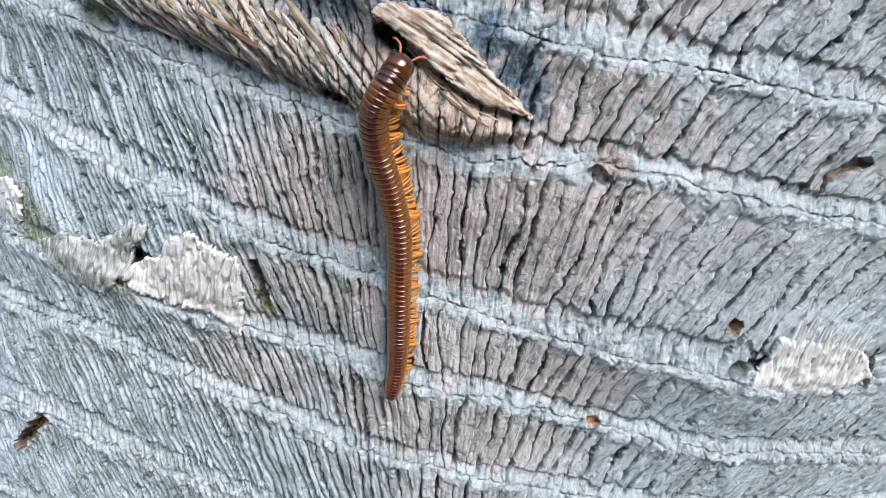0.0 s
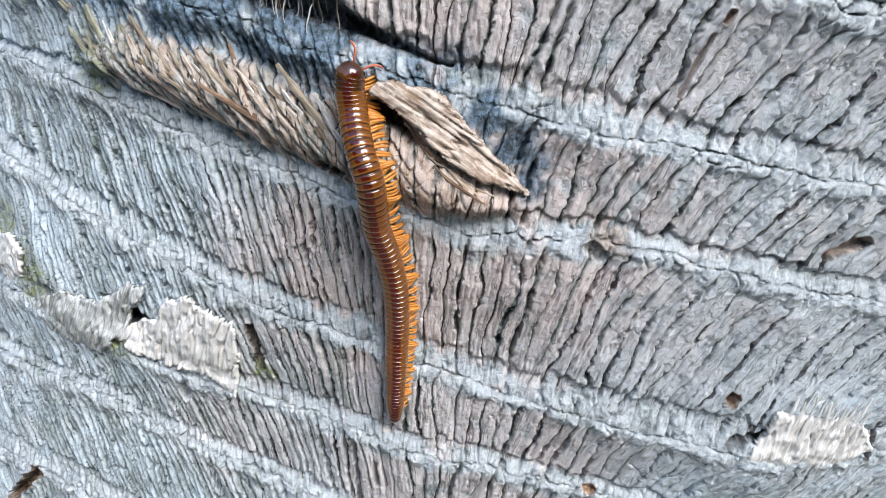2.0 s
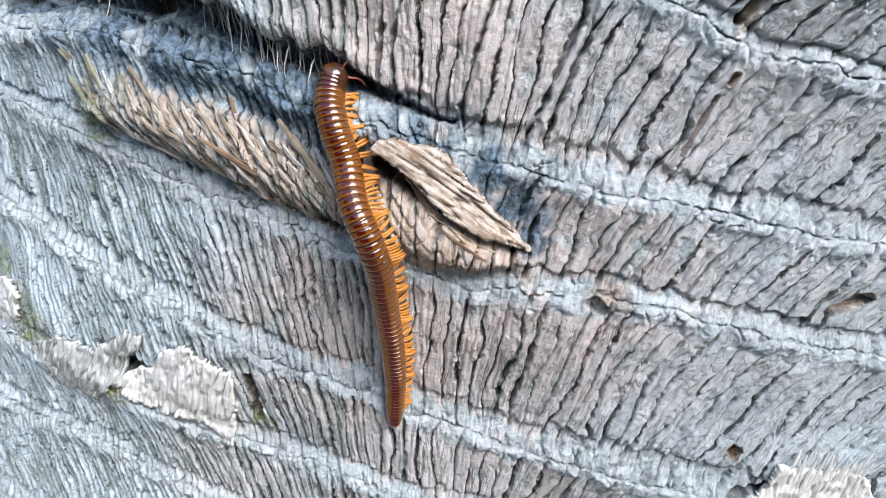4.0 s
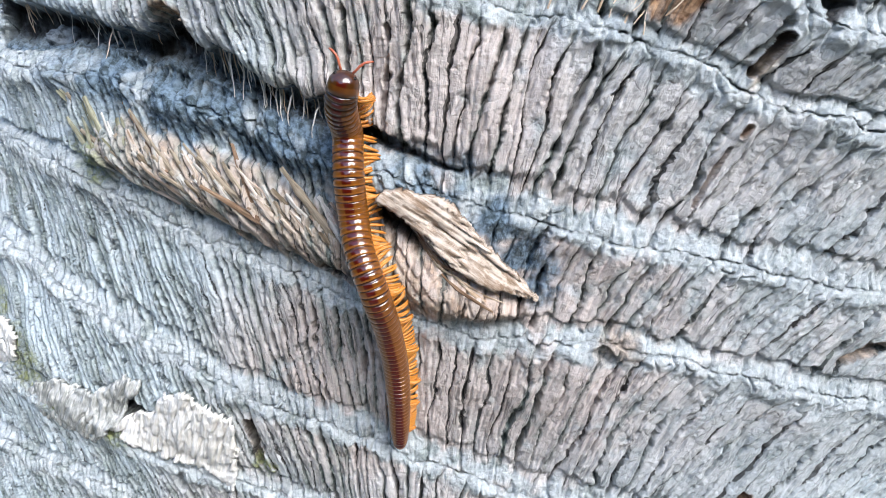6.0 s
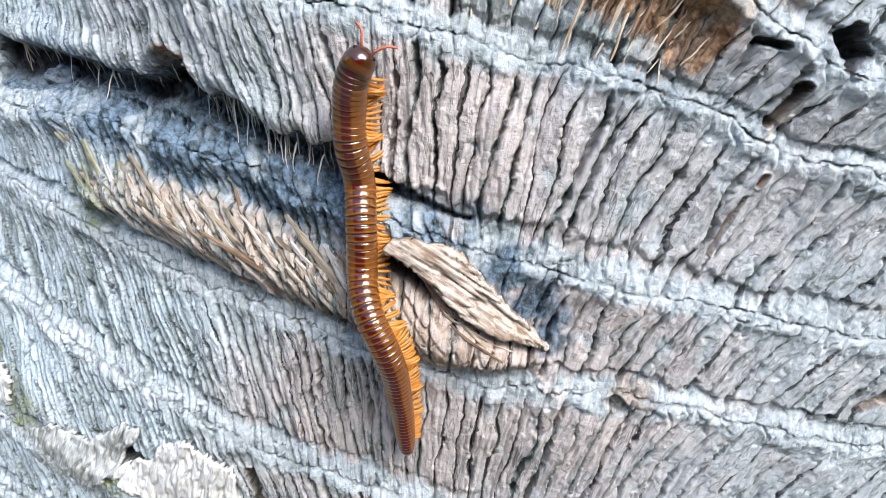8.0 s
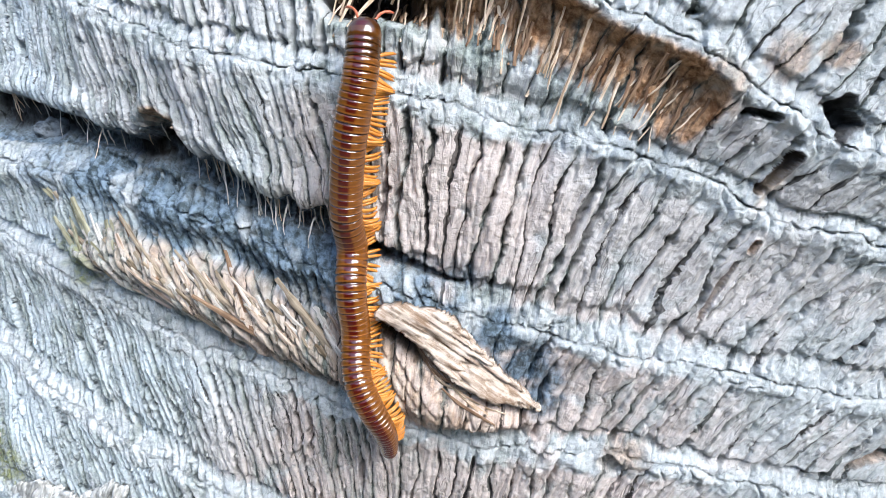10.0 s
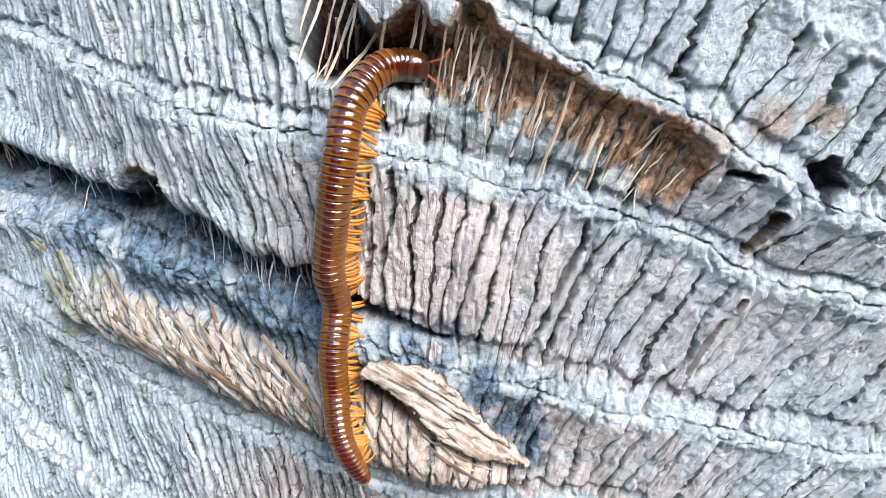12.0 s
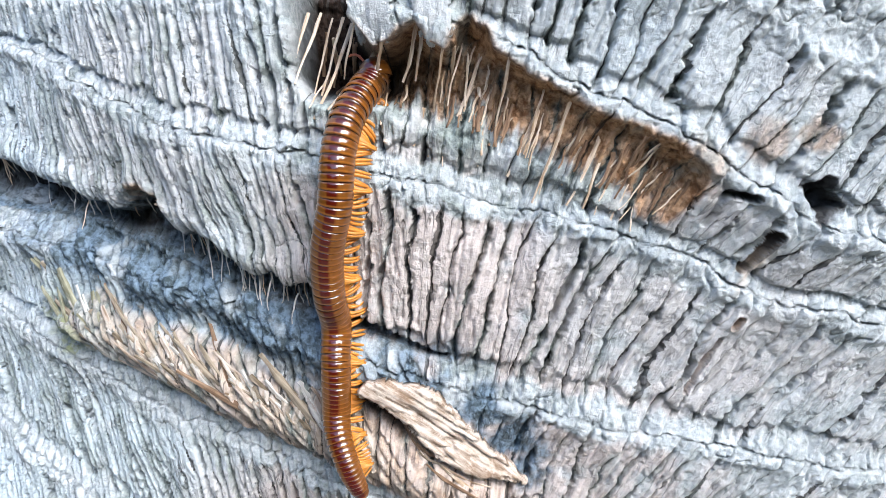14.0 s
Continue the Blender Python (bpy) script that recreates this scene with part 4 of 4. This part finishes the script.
def bleached_flap(outline, axis, lift, curl, label, material, seed, tooth=1.25, comb=0):
    """A flap of dead bark that has come loose along its upper, toothed edge."""

    def face(u, v, s, t, d):
        ribs = 0.65 * layered(t / 1.4, s * 2.5, 3, seed + 5, 0.6) + 0.8 * layered(u / 5, v / 5, 2, seed + 6)
        crack = 1.8 * np.exp(-((ripple(t / 2.6, s * 2.2, seed + 7) / 0.07) ** 2)) * smooth(-0.3, 0.05, ripple(t / 5, s * 3, seed + 8))
        return 0.7 * foot_at(u, v) + 0.6 + lift * smooth(-0.05, 0.5, s) + curl * np.clip(s, 0, 1.2) ** 2 + ribs - crack - 0.7 * smooth(0.8, 0, d)

    plate("bark_flap", outline, axis, face, material, label, thick=1.3, tooth=tooth, grain=0.9, seed=seed)
    root, tip = (np.array(p, float) for p in axis)
    sideways = np.array((-(tip - root)[1], (tip - root)[0])) / np.linalg.norm(tip - root)
    for n in range(comb):
        rng = random.Random(seed + n)
        x = ((n + 0.5) / comb - 0.5) * 30 + rng.uniform(-0.6, 0.6)
        foot_ = root + 0.5 * (tip - root) - sideways * x
        top_ = root + rng.uniform(0.95, 1.14) * (tip - root) - sideways * (x - rng.uniform(0, 1.5)) + np.array((0, -0.16 * (x + 15)))
        base_h = float(foot_at(foot_[:1], foot_[1:])[0]) * 0.7 + lift
        fibre("bark_tooth", (tuple(foot_), tuple(top_)), (base_h + 0.3, base_h + curl), rng.uniform(0.65, 1.2), material, seed * 50 + n, flat=0.5, bow=0.5, tip=0.28, root=0.6)


def bark_lip(outline, axis, seed):
    def face(u, v, s, t, d):
        return np.maximum(foot_at(u, v), -1.0) * 0.6 + 1.4 + 0.6 * layered(t / 2, s * 2, 3, seed) - 0.6 * smooth(0.8, 0, d)

    plate("bark_lip", outline, axis, face, BARK, "ragged grey bark lip over the hollow", tooth=1.6, grain=1.0, seed=seed)


def burl():
    """The dark round knob in the left end of the crevice."""
    bm = bmesh.new()
    bmesh.ops.create_icosphere(bm, subdivisions=4, radius=0.0052)
    for v in bm.verts:
        n = noise.noise(v.co * 300) * 0.4 + noise.noise(v.co * 800) * 0.2 + noise.noise(v.co * 2000) * 0.05
        v.co *= 1 + n
    data = bpy.data.meshes.new("burl")
    bm.to_mesh(data)
    bm.free()
    data.materials.append(KNOB)
    data.shade_smooth()
    ob = part("burl", data, trunk, "dark blue-grey rounded knob")
    ob.location = on_trunk(-101.0, 37.0, -6.5)
    ob.scale = (1.1, 0.8, 0.85)


hang_fibres()
line_hollow()
raise_splinters()
torn_chunk()
FLAP_LABEL = "white bleached bark flap with a torn upper edge"
bleached_flap([(-87, -78), (-78.5, -72), (-70, -69), (-66, -62), (-58.5, -60), (-52.5, -64), (-45, -69.5), (-46, -80), (-49.5, -97), (-58, -89), (-70, -86), (-80, -83)], ((-66, -92), (-58, -62)), 2.6, 1.6, FLAP_LABEL, WHITE, 11)
bleached_flap([(-118, -73), (-104, -65.7), (-90, -67.5), (-77.5, -58), (-72.5, -61), (-80, -69.6), (-84, -78), (-95, -86), (-113, -82)], ((-100, -86), (-90, -64)), 2.2, 1.4, "grey white bark flap with a lifted corner", WEATHERED, 23)
bleached_flap([(-148, -55), (-138, -53), (-124, -50.6), (-118.7, -55), (-121, -61), (-128, -70), (-139.5, -66), (-149, -68)], ((-134, -68), (-132, -52)), 2.2, 1.0, FLAP_LABEL, WHITE, 37)
bleached_flap([(110, -116), (116, -103), (118, -95), (129, -98), (139, -101), (148, -104), (155, -112), (157.5, -118), (149, -121), (142.6, -126), (131, -124), (116, -119)], ((131, -124), (137, -91)), 2.8, 1.5, "white comb-toothed bark flap", WHITE, 41, tooth=0.9, comb=14)
bark_lip([(-2, 100), (11, 100), (9, 84), (6, 80), (3, 83), (0, 80)], ((5, 100), (4, 80)), 53)
bark_lip([(11, 100), (23, 99), (21, 84), (17, 79.5), (14, 83)], ((17, 100), (17, 80)), 59)
burl()


# ---- the millipede ----
RINGS = 70
LENGTH = 107.0


def girth(f):
    """The body's radius in mm, from head (0) to tail (1)."""
    return float(np.interp(f, [0, 0.03, 0.10, 0.5, 0.8, 0.93, 1], [3.6, 3.75, 3.9, 3.75, 3.4, 2.75, 1.9]))


def ring_ends():
    """Where each ring begins and ends along the body; the front rings are shorter."""
    sizes = np.interp(np.arange(RINGS), [0, 6, 12, 30, RINGS - 1], [0.7, 0.82, 1.03, 1.0, 0.62])
    cuts = np.concatenate([[0], np.cumsum(sizes)])
    return 0.035 + 0.94 * cuts / cuts[-1]


CUTS = ring_ends()
PLATE = ring_material("polished millipede plate", 0.0037, 0.00152)
HEAD_PLATE = ring_material("dark reddish head plate", 0.0037, 0.00152, 0.35)
LEG_LENGTH = 0.0066
LEG = leg_material("orange leg", (0.68, 0.27, 0.045), (0.42, 0.13, 0.02), LEG_LENGTH)
FEELER = leg_material("pinkish red feeler", (0.62, 0.17, 0.09), (0.70, 0.32, 0.22), 0.006)
EYE = wood_material("black eye", (0.004, 0.003, 0.003), (0.012, 0.01, 0.01), rough=0.25)


def turned(outline, sides=28, flatten=0.92):
    """A shell turned round y: outline rows of (y, radius) in mm, from front to back."""
    verts, faces = [], []
    for y, r in outline:
        for k in range(sides):
            a = 2 * math.pi * k / sides
            z = math.sin(a) * r
            verts.append((math.cos(a) * r / 1000, y / 1000, (z if z > 0 else z * flatten) / 1000))
    for n in range(len(outline) - 1):
        for k in range(sides):
            a, b = n * sides + k, n * sides + (k + 1) % sides
            faces.append((a, b, b + sides, a + sides))
    faces.append(tuple(range(sides)))
    faces.append(tuple(range((len(outline) - 1) * sides, len(outline) * sides))[::-1])
    return verts, faces


def leg_mesh(side):
    reach = 1.0 if side > 0 else 0.3
    points = [(0, 0, 0), (side * reach * 1.1, 0, 0.15), (side * reach * 2.3, 0, 0.0), (side * reach * 3.5, 0, -0.6), (side * reach * 4.6, 0, -1.5), (side * reach * 5.2, 0, -2.5)]
    return mesh_of("leg", *tube(points, [0.46, 0.46, 0.45, 0.42, 0.34, 0.15], 6), LEG)


def build_millipede():
    body = tagged(new("millipede"), "glossy brown millipede with dark red spots and orange legs", "millipede")
    rings, legs = [], []
    right_leg, left_leg = leg_mesh(1), leg_mesh(-1)
    for n in range(RINGS):
        f = (CUTS[n] + CUTS[n + 1]) / 2
        p, r = (CUTS[n + 1] - CUTS[n]) * LENGTH, girth(f)
        outline = [(1.2 * p, 0.86 * r), (0.56 * p, 0.91 * r), (0.48 * p, 0.925 * r), (0.42 * p, 0.962 * r), (0.32 * p, 0.984 * r), (0.16 * p, 0.997 * r), (0.0, 1.004 * r), (-0.17 * p, 1.008 * r), (-0.34 * p, 1.007 * r), (-0.45 * p, 0.998 * r), (-0.51 * p, 0.975 * r), (-0.53 * p, 0.92 * r)]
        ring = part("ring", mesh_of("ring", *turned(outline), HEAD_PLATE if n < 3 else PLATE), body)
        rings.append(ring)
        if 2 <= n < RINGS - 1:
            for y in (0.22, -0.26):
                for side, data in ((1, right_leg), (-1, left_leg)):
                    leg = part("leg", data, ring)
                    legs.append((leg, n + 0.25 - y, side, Vector((side * 0.42 * r / 1000, y * p / 1000, -0.70 * r / 1000)), r / 3.8))
    r = girth(0.02)
    head = part("head", mesh_of("head", *turned([(2.6, 0.05), (2.55, 0.7), (2.35, 1.5), (1.9, 2.3), (1.2, 3.0), (0.4, 3.45), (-0.5, 3.65), (-1.4, 3.7), (-2.4, 3.75), (-2.5, 3.3)], 32), HEAD_PLATE), body, "smooth rounded dark head plate")
    feelers = []
    for side in (1, -1):
        points = [(0, 0, 0), (side * 0.8, 1.0, 0.1), (side * 1.5, 2.0, 0.4), (side * 2.4, 2.8, 0.2), (side * 3.5, 3.2, -0.2), (side * 4.3, 3.3, -0.7)]
        feeler = part("feeler", mesh_of("feeler", *tube(points, [0.32, 0.28, 0.33, 0.28, 0.33, 0.18], 8), FEELER), head, "pinkish red jointed feeler")
        feelers.append((feeler, side))
        eye = part("eye", mesh_of("eye", *turned([(0.5, 0.05), (0.35, 0.4), (0, 0.6), (-0.35, 0.4), (-0.5, 0.05)], 12, 1.0), EYE), head, "small black eye patch")
        eye.location = (side * 0.00215, 0.0016, 0.0009)
    r = girth(0.99)
    tail = part("tail_plate", mesh_of("tail_plate", *turned([(1.2, 0.9 * r), (0.3, 1.0 * r), (-0.6, 0.9 * r), (-1.4, 0.66 * r), (-1.9, 0.36 * r), (-2.1, 0.05)], 24), PLATE), body, "blunt tapered tail plate")
    return body, rings, legs, head, feelers, tail


# The body's line on the trunk, head to tail, at a few times: across and up in mm.
SPINE = {}
SPINE[0.0] = [(8.7, -7.9), (5.3, -12.9), (0.5, -21.6), (-0.4, -28.3), (0.8, -38.5), (2.2, -46.8), (3.2, -55.5), (2.6, -74.3), (1.5, -93.1), (0.4, -103.7), (-2.2, -115.3)]
SPINE[0.8] = [(0.9, -0.6), (1.7, -6.9), (1.9, -13.2), (-0.1, -28.7), (-0.1, -37.5), (2.3, -45.9), (3.7, -54.7), (3.6, -64.1), (2.5, -83.0), (1.8, -93.0), (0.7, -107.7)]
SPINE[1.6] = [(-6.7, 4.8), (-4.7, 0.1), (-1.2, -6.6), (1.4, -19.8), (0.4, -37.5), (2.4, -46.0), (3.9, -54.9), (3.4, -74.3), (2.8, -83.7), (1.4, -102.7)]
SPINE[2.4] = [(1.0, 9.2), (-1.6, 10.9), (-4.9, 8.0), (-6.6, -0.4), (-3.9, -7.2), (-0.7, -13.3), (1.2, -29.0), (3.6, -47.0), (3.5, -66.0), (3.1, -75.9), (1.9, -95.2)]
SPINE[3.2] = [(0.2, 15.1), (-2.9, 16.4), (-5.9, 12.1), (-6.5, 5.5), (-4.6, -8.3), (1.3, -21.6), (1.9, -40.1), (3.4, -58.4), (2.8, -78.4), (2.2, -87.0)]
SPINE[5.3] = [(-20.4, 25.8), (-18.9, 22.1), (-16.8, 18.1), (-11.7, 11.6), (-6.4, 5.0), (-4.3, -8.6), (-1.7, -14.6), (1.2, -21.7), (2.1, -41.2), (3.3, -60.3), (2.7, -76.1)]
SPINE[6.0] = [(-3.9, 32.8), (-5.1, 28.8), (-7.0, 23.0), (-6.3, 9.0), (-4.7, -5.0), (0.1, -17.2), (2.7, -35.8), (3.5, -54.4), (3.0, -73.9)]
SPINE[6.6] = [(-5.7, 37.0), (-6.0, 32.5), (-6.8, 18.7), (-5.5, 5.3), (-4.2, -8.2), (-1.5, -14.0), (1.2, -21.0), (2.3, -30.9), (3.1, -49.9), (3.1, -69.9)]
SPINE[7.4] = [(-10.4, 44.0), (-9.3, 36.5), (-6.7, 23.6), (-5.1, 10.2), (-4.7, -3.8), (-3.5, -9.7), (-1.2, -15.8), (1.2, -23.2), (2.7, -43.2), (3.5, -62.6)]
SPINE[8.2] = [(1.2, 49.3), (-1.6, 45.7), (-4.2, 40.7), (-6.3, 32.3), (-6.4, 22.2), (-4.9, 8.9), (-4.6, -5.1), (-2.6, -10.8), (0.3, -16.9), (2.7, -36.0), (3.8, -56.2)]
SPINE[10.3] = [(1.2, 70.7), (1.0, 63.2), (-1.3, 51.5), (-4.2, 39.1), (-5.7, 29.8), (-5.6, 18.5), (-5.3, 4.9), (-3.9, -8.5), (-1.3, -14.1), (1.5, -21.4), (2.4, -33.4)]
SPINE[11.0] = [(14.3, 71.3), (9.1, 72.2), (4.9, 70.6), (1.0, 62.6), (-1.8, 50.8), (-4.4, 38.2), (-5.8, 30.1), (-6.1, 17.2), (-5.7, 3.5), (-3.5, -9.6), (-0.8, -15.5), (1.5, -24.4)]
SPINE[11.7] = [(15.8, 71.9), (10.6, 72.3), (5.8, 71.1), (1.3, 65.4), (-0.7, 54.9), (-3.1, 42.6), (-6.0, 29.1), (-6.0, 14.7), (-6.0, 0.7), (-3.5, -11.7), (-0.7, -18.3), (1.5, -23.7)]
SPINE[12.5] = [(10.8, 71.4), (6.1, 72.4), (2.2, 70.7), (-0.2, 64.1), (-1.3, 52.3), (-4.0, 39.7), (-5.8, 29.4), (-5.3, 11.7), (-5.8, -2.8), (-4.7, -8.8), (-2.1, -14.5), (1.7, -23.0)]
SPINE[13.2] = [(4.4, 77.0), (3.1, 73.8), (1.6, 70.2), (-0.6, 60.0), (-2.0, 48.0), (-5.3, 34.8), (-5.6, 20.5), (-5.2, 6.7), (-4.8, -7.4), (-2.3, -12.8), (1.3, -22.3)]
SPINE[14.0] = [(2.3, 77.8), (3.5, 75.2), (1.7, 71.5), (-0.7, 60.7), (-1.6, 48.7), (-4.9, 35.6), (-5.5, 21.3), (-4.8, 7.4), (-4.4, -6.8), (-2.0, -12.2), (1.5, -22.1)]
# how far the head is lifted off the bark, in mm
HEAD_LIFT = [(0, 1), (1.6, 1), (3.2, -2), (5.3, 1), (6.0, 6), (6.6, 3), (7.4, 0), (8.2, 3), (10.3, 2), (11, -4), (14, -5)]

SAMPLES = 109
ROLL = radians(-8)  # the body leans a little as it clings to the curve of the trunk


def evened(line):
    """A line of a few points as a smooth one of SAMPLES even steps."""
    pts = np.array(line, float)
    run = np.concatenate([[0], np.cumsum(np.hypot(*np.diff(pts, axis=0).T))])
    dense = np.linspace(0, run[-1], 400)
    slope = np.gradient(pts, run, axis=0)
    k = np.clip(np.searchsorted(run, dense, "right") - 1, 0, len(run) - 2)
    span = (run[k + 1] - run[k])[:, None]
    t = ((dense - run[k]) / span[:, 0])[:, None]
    curve = (2 * t**3 - 3 * t**2 + 1) * pts[k] + (t**3 - 2 * t**2 + t) * span * slope[k] + (3 * t**2 - 2 * t**3) * pts[k + 1] + (t**3 - t**2) * span * slope[k + 1]
    step = np.concatenate([[0], np.cumsum(np.hypot(*np.diff(curve, axis=0).T))])
    even = np.linspace(0, step[-1], SAMPLES)
    return np.stack([np.interp(even, step, curve[:, 0]), np.interp(even, step, curve[:, 1])], -1)


KNOTS = sorted(SPINE)
LINES = np.array([evened(SPINE[t]) for t in KNOTS])


def spine_at(t):
    """The body's line at any time, by smooth blending between the known times."""
    k = int(np.clip(np.searchsorted(KNOTS, t, "right") - 1, 0, len(KNOTS) - 2))
    t0, t1 = KNOTS[k], KNOTS[k + 1]
    before, after = max(k - 1, 0), min(k + 2, len(KNOTS) - 1)
    m0 = (LINES[k + 1] - LINES[before]) / (t1 - KNOTS[before])
    m1 = (LINES[after] - LINES[k]) / (KNOTS[after] - t0)
    x = (t - t0) / (t1 - t0)
    return (2 * x**3 - 3 * x**2 + 1) * LINES[k] + (x**3 - 2 * x**2 + x) * (t1 - t0) * m0 + (3 * x**2 - 2 * x**3) * LINES[k + 1] + (x**3 - x**2) * (t1 - t0) * m1


def axis_at(t):
    """Places and outward normals along the body's axis at a time."""
    line = spine_at(t) + np.array((0.2, 0.0))
    f = np.linspace(0, 1, SAMPLES)
    over = np.maximum(foot_at(line[:, 0], line[:, 1]), -1.0) + np.interp(line[:, 1], [-42, -20, -11, 6, 14, 26, 45, 58, 76], [0, 3.8, 4.0, -1.4, -1.8, 0.4, 3.2, 2.0, -3.5])
    kernel = np.hanning(15)
    over = np.convolve(np.pad(over, 7, "edge"), kernel / kernel.sum(), "valid")
    radius = np.array([girth(x) for x in f])
    lift = np.interp(t, *np.array(HEAD_LIFT, float).T) * (1 - smooth(0.02, 0.16, f))
    return on_trunk(line[:, 0], line[:, 1], over + radius + 1.4 + lift), base_normal(line[:, 0], line[:, 1])


def pose_along(places, normals, f):
    x = f * (SAMPLES - 1)
    k = int(np.clip(math.floor(x), 0, SAMPLES - 2))
    p = places[k] + (places[k + 1] - places[k]) * (x - k)
    a, b = max(k - 2, 0), min(k + 3, SAMPLES - 1)
    ahead = Vector(places[a] - places[b]).normalized()
    up = Vector(normals[k])
    right = ahead.cross(up).normalized()
    up = (right.cross(ahead) * math.cos(ROLL) - right * math.sin(ROLL)).normalized()
    right = ahead.cross(up)
    return Matrix(((right.x, ahead.x, up.x, p[0]), (right.y, ahead.y, up.y, p[1]), (right.z, ahead.z, up.z, p[2]), (0, 0, 0, 1)))


millipede, rings, legs, head, feelers, tail = build_millipede()


def motions():
    """The crawl: the whole animal, each ring on its line, each leg in its wave, and the feelers."""
    times = [0.25 * n for n in range(57)]
    axes = [axis_at(t) for t in times]
    bases = [pose_along(*axis, 0.5) for axis in axes]
    walk(millipede, list(zip(times, bases)))
    backs = [m.inverted() for m in bases]
    for n, ring in enumerate(rings):
        walk(ring, [(t, back @ pose_along(*axis, (CUTS[n] + CUTS[n + 1]) / 2)) for t, axis, back in zip(times, axes, backs)])
    walk(head, [(t, back @ pose_along(*axis, 0.018)) for t, axis, back in zip(times, axes, backs)])
    walk(tail, [(t, back @ pose_along(*axis, 0.985)) for t, axis, back in zip(times, axes, backs)])
    beats = [0.2 * n for n in range(71)]
    for leg, place, side, hip, size in legs:
        leg.scale = (size, size, size)
        rows = []
        for t in beats:
            phase = 2 * math.pi * (0.9 * t + place / 7.0 + (0.15 if side < 0 else 0.0)) + 0.5 * math.sin(place * 12.9)
            swing, rise = 24 * math.sin(phase) + 5 * math.sin(place * 31.7), 16 * max(0.0, math.cos(phase))
            rows.append((t, Matrix.Translation(hip) @ pose(0, 0, 0, 0, -side * (rise - 6), side * swing)))
        walk(leg, rows)
    for feeler, side in feelers:
        walk(feeler, [(t, pose(side * 0.0013, 0.0021, -0.0008, -12 + 14 * math.sin(2.3 * t + side), 0, side * -8 + 16 * math.sin(3.1 * t + 1.4 * side))) for t in beats])


motions()
